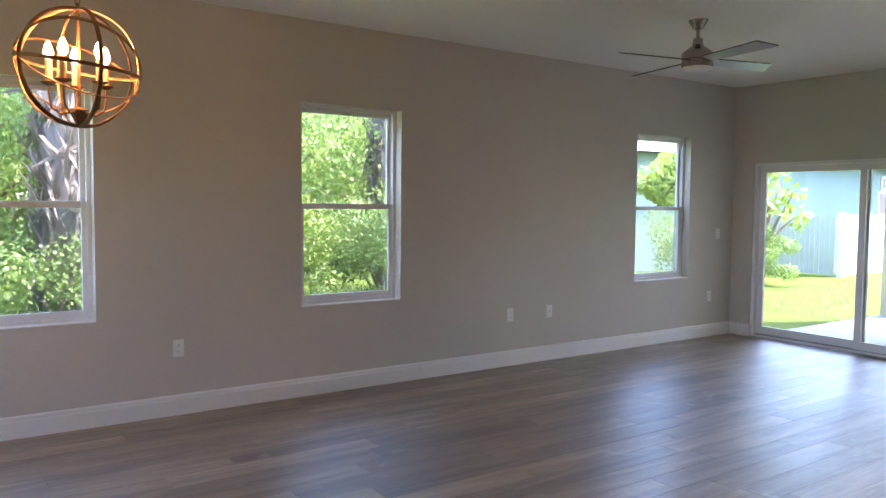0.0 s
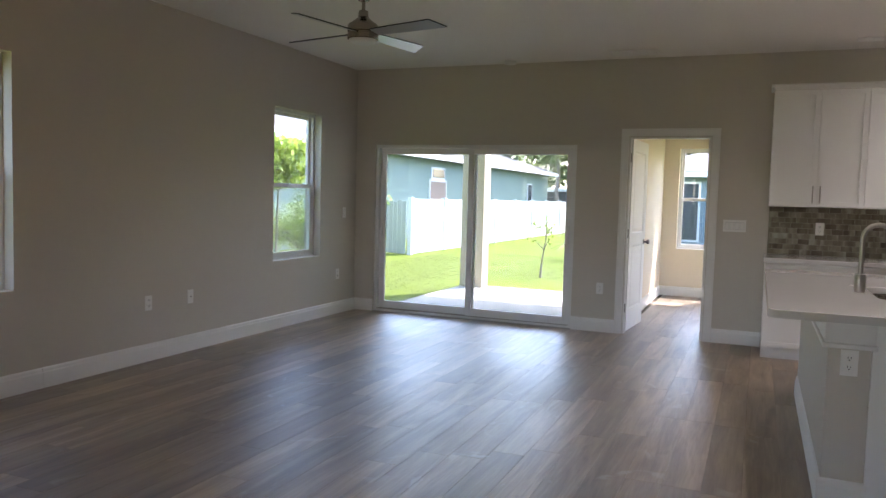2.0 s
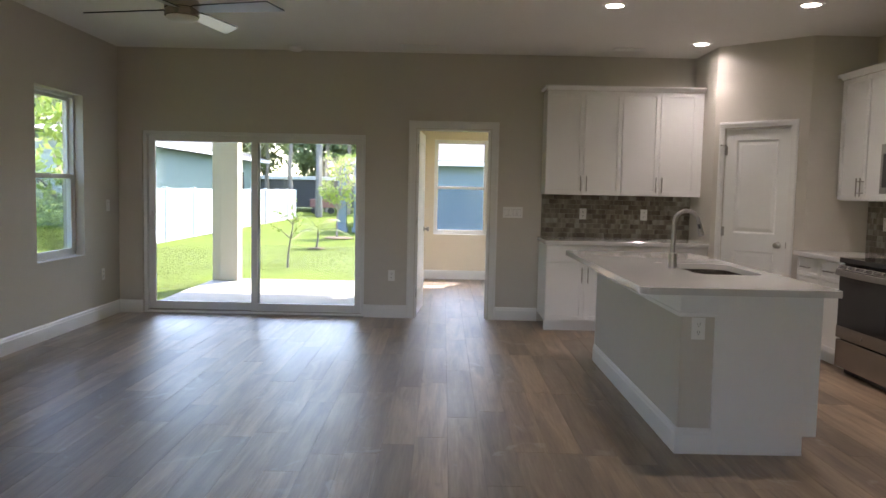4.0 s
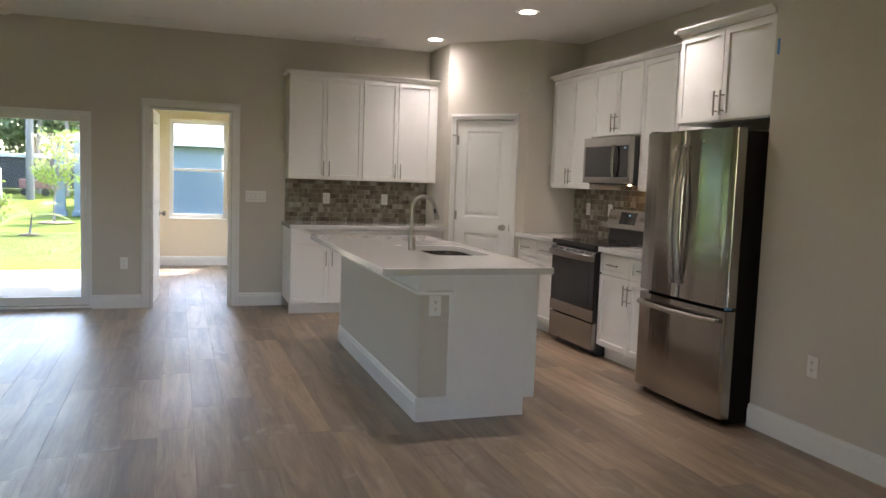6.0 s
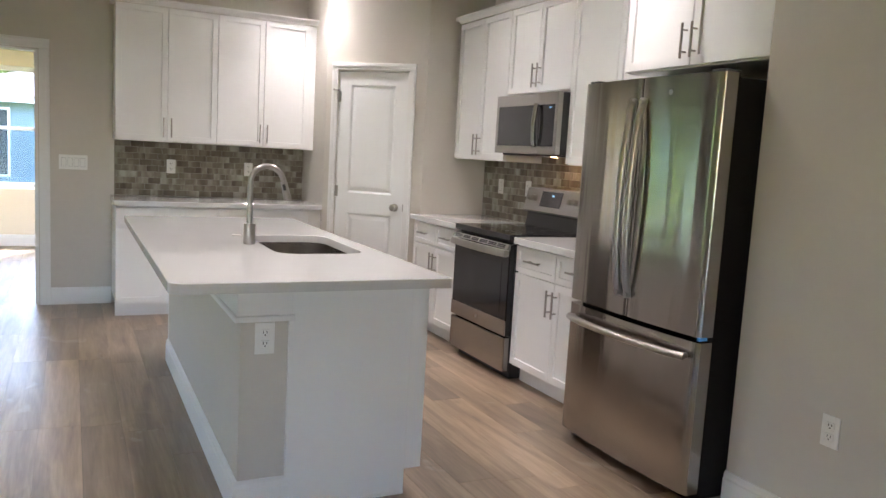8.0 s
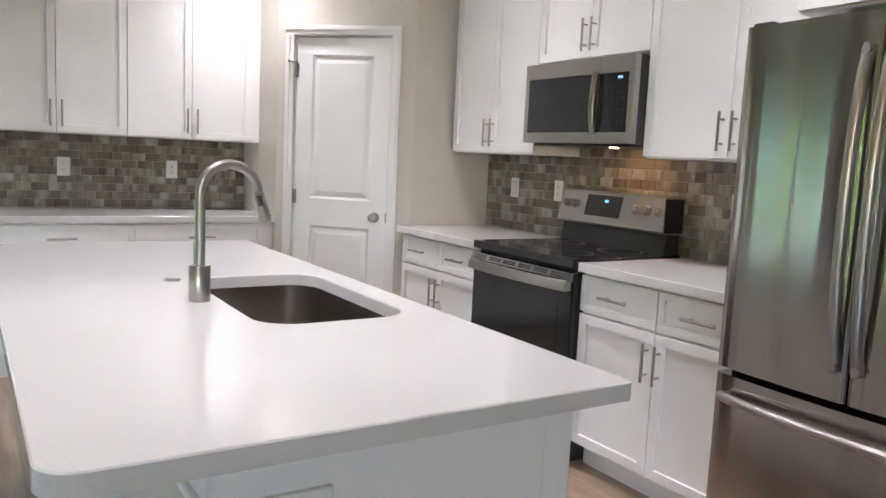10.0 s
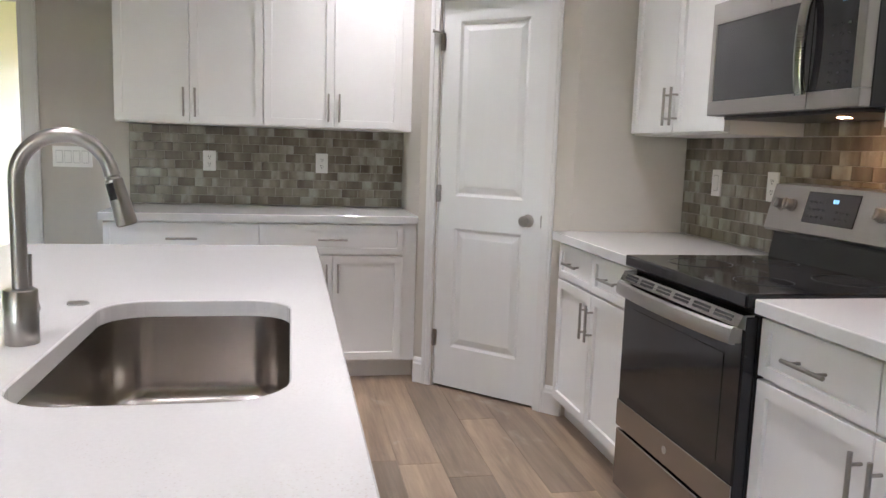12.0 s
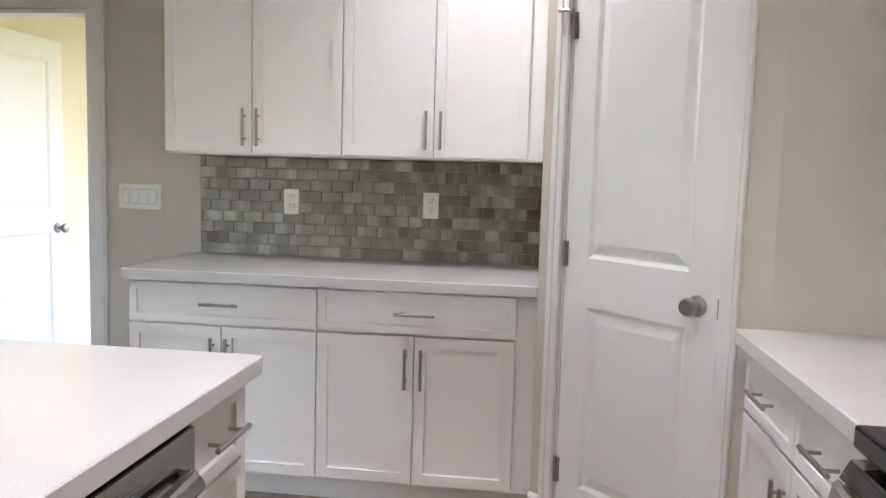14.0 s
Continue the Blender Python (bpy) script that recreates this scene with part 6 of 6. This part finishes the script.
# ---- floor boards ----
PWID, PLEN_ = 0.181, 1.22
def plank_mesh(length, width):
    q = B()
    e = 0.0009
    z = 0.0
    o = [q.verts.new(p) for p in ((0, 0, -0.004), (length, 0, -0.004), (length, width, -0.004), (0, width, -0.004))]
    i1 = [q.verts.new(p) for p in ((0, 0, z - 0.0006), (length, 0, z - 0.0006), (length, width, z - 0.0006), (0, width, z - 0.0006))]
    i2 = [q.verts.new(p) for p in ((e, e, z), (length - e, e, z), (length - e, width - e, z), (e, width - e, z))]
    for a, c in ((o, i1), (i1, i2)):
        for k in range(4):
            q.faces.new((a[k], a[(k + 1) % 4], c[(k + 1) % 4], c[k]))
    q.faces.new(i2)
    return q
shared = {}
rest_v, rest_f = [], []
singles = 0
rngp = random.Random(4)
row = 0
y = YK
while y < YW:
    w = min(PWID, YW - y)
    xend = BX if BY0 < y + 0.09 < BY1 else XB + 0.1
    x = X0 - rngp.uniform(0, PLEN_)
    while x < xend:
        a, c = max(x, X0), min(x + PLEN_, xend)
        x += PLEN_
        if c - a < 0.03:
            continue
        near = -0.2 < (a + c) / 2 < 8.0 and singles < 300
        L, Wd = round(c - a - 0.0006, 3), round(w - 0.0006, 3)
        if near:
            if (L, Wd) not in shared:
                shared[L, Wd] = mesh_of("plank", plank_mesh(L, Wd), PLANK)
            ob = new("plank", shared[L, Wd])
            ob.parent = FLOOR
            ob.matrix_basis = pose(a, y, 0)
            singles += 1
        else:
            i0 = len(rest_v)
            e = 0.0012
            rest_v += [(a, y, -0.0012), (a + L, y, -0.0012), (a + L, y + Wd, -0.0012), (a, y + Wd, -0.0012),
                       (a + e, y + e, 0), (a + L - e, y + e, 0), (a + L - e, y + Wd - e, 0), (a + e, y + Wd - e, 0)]
            rest_f += [(i0 + 4, i0 + 5, i0 + 6, i0 + 7)] + [(i0 + k, i0 + (k + 1) % 4, i0 + 4 + (k + 1) % 4, i0 + 4 + k) for k in range(4)]
    y += PWID
me = bpy.data.meshes.new("planks")
me.from_pydata(rest_v, [], rest_f)
me.materials.append(PLANK)
ob = tagged(new("planks", me), kind="stuff")
ob.parent = FLOOR
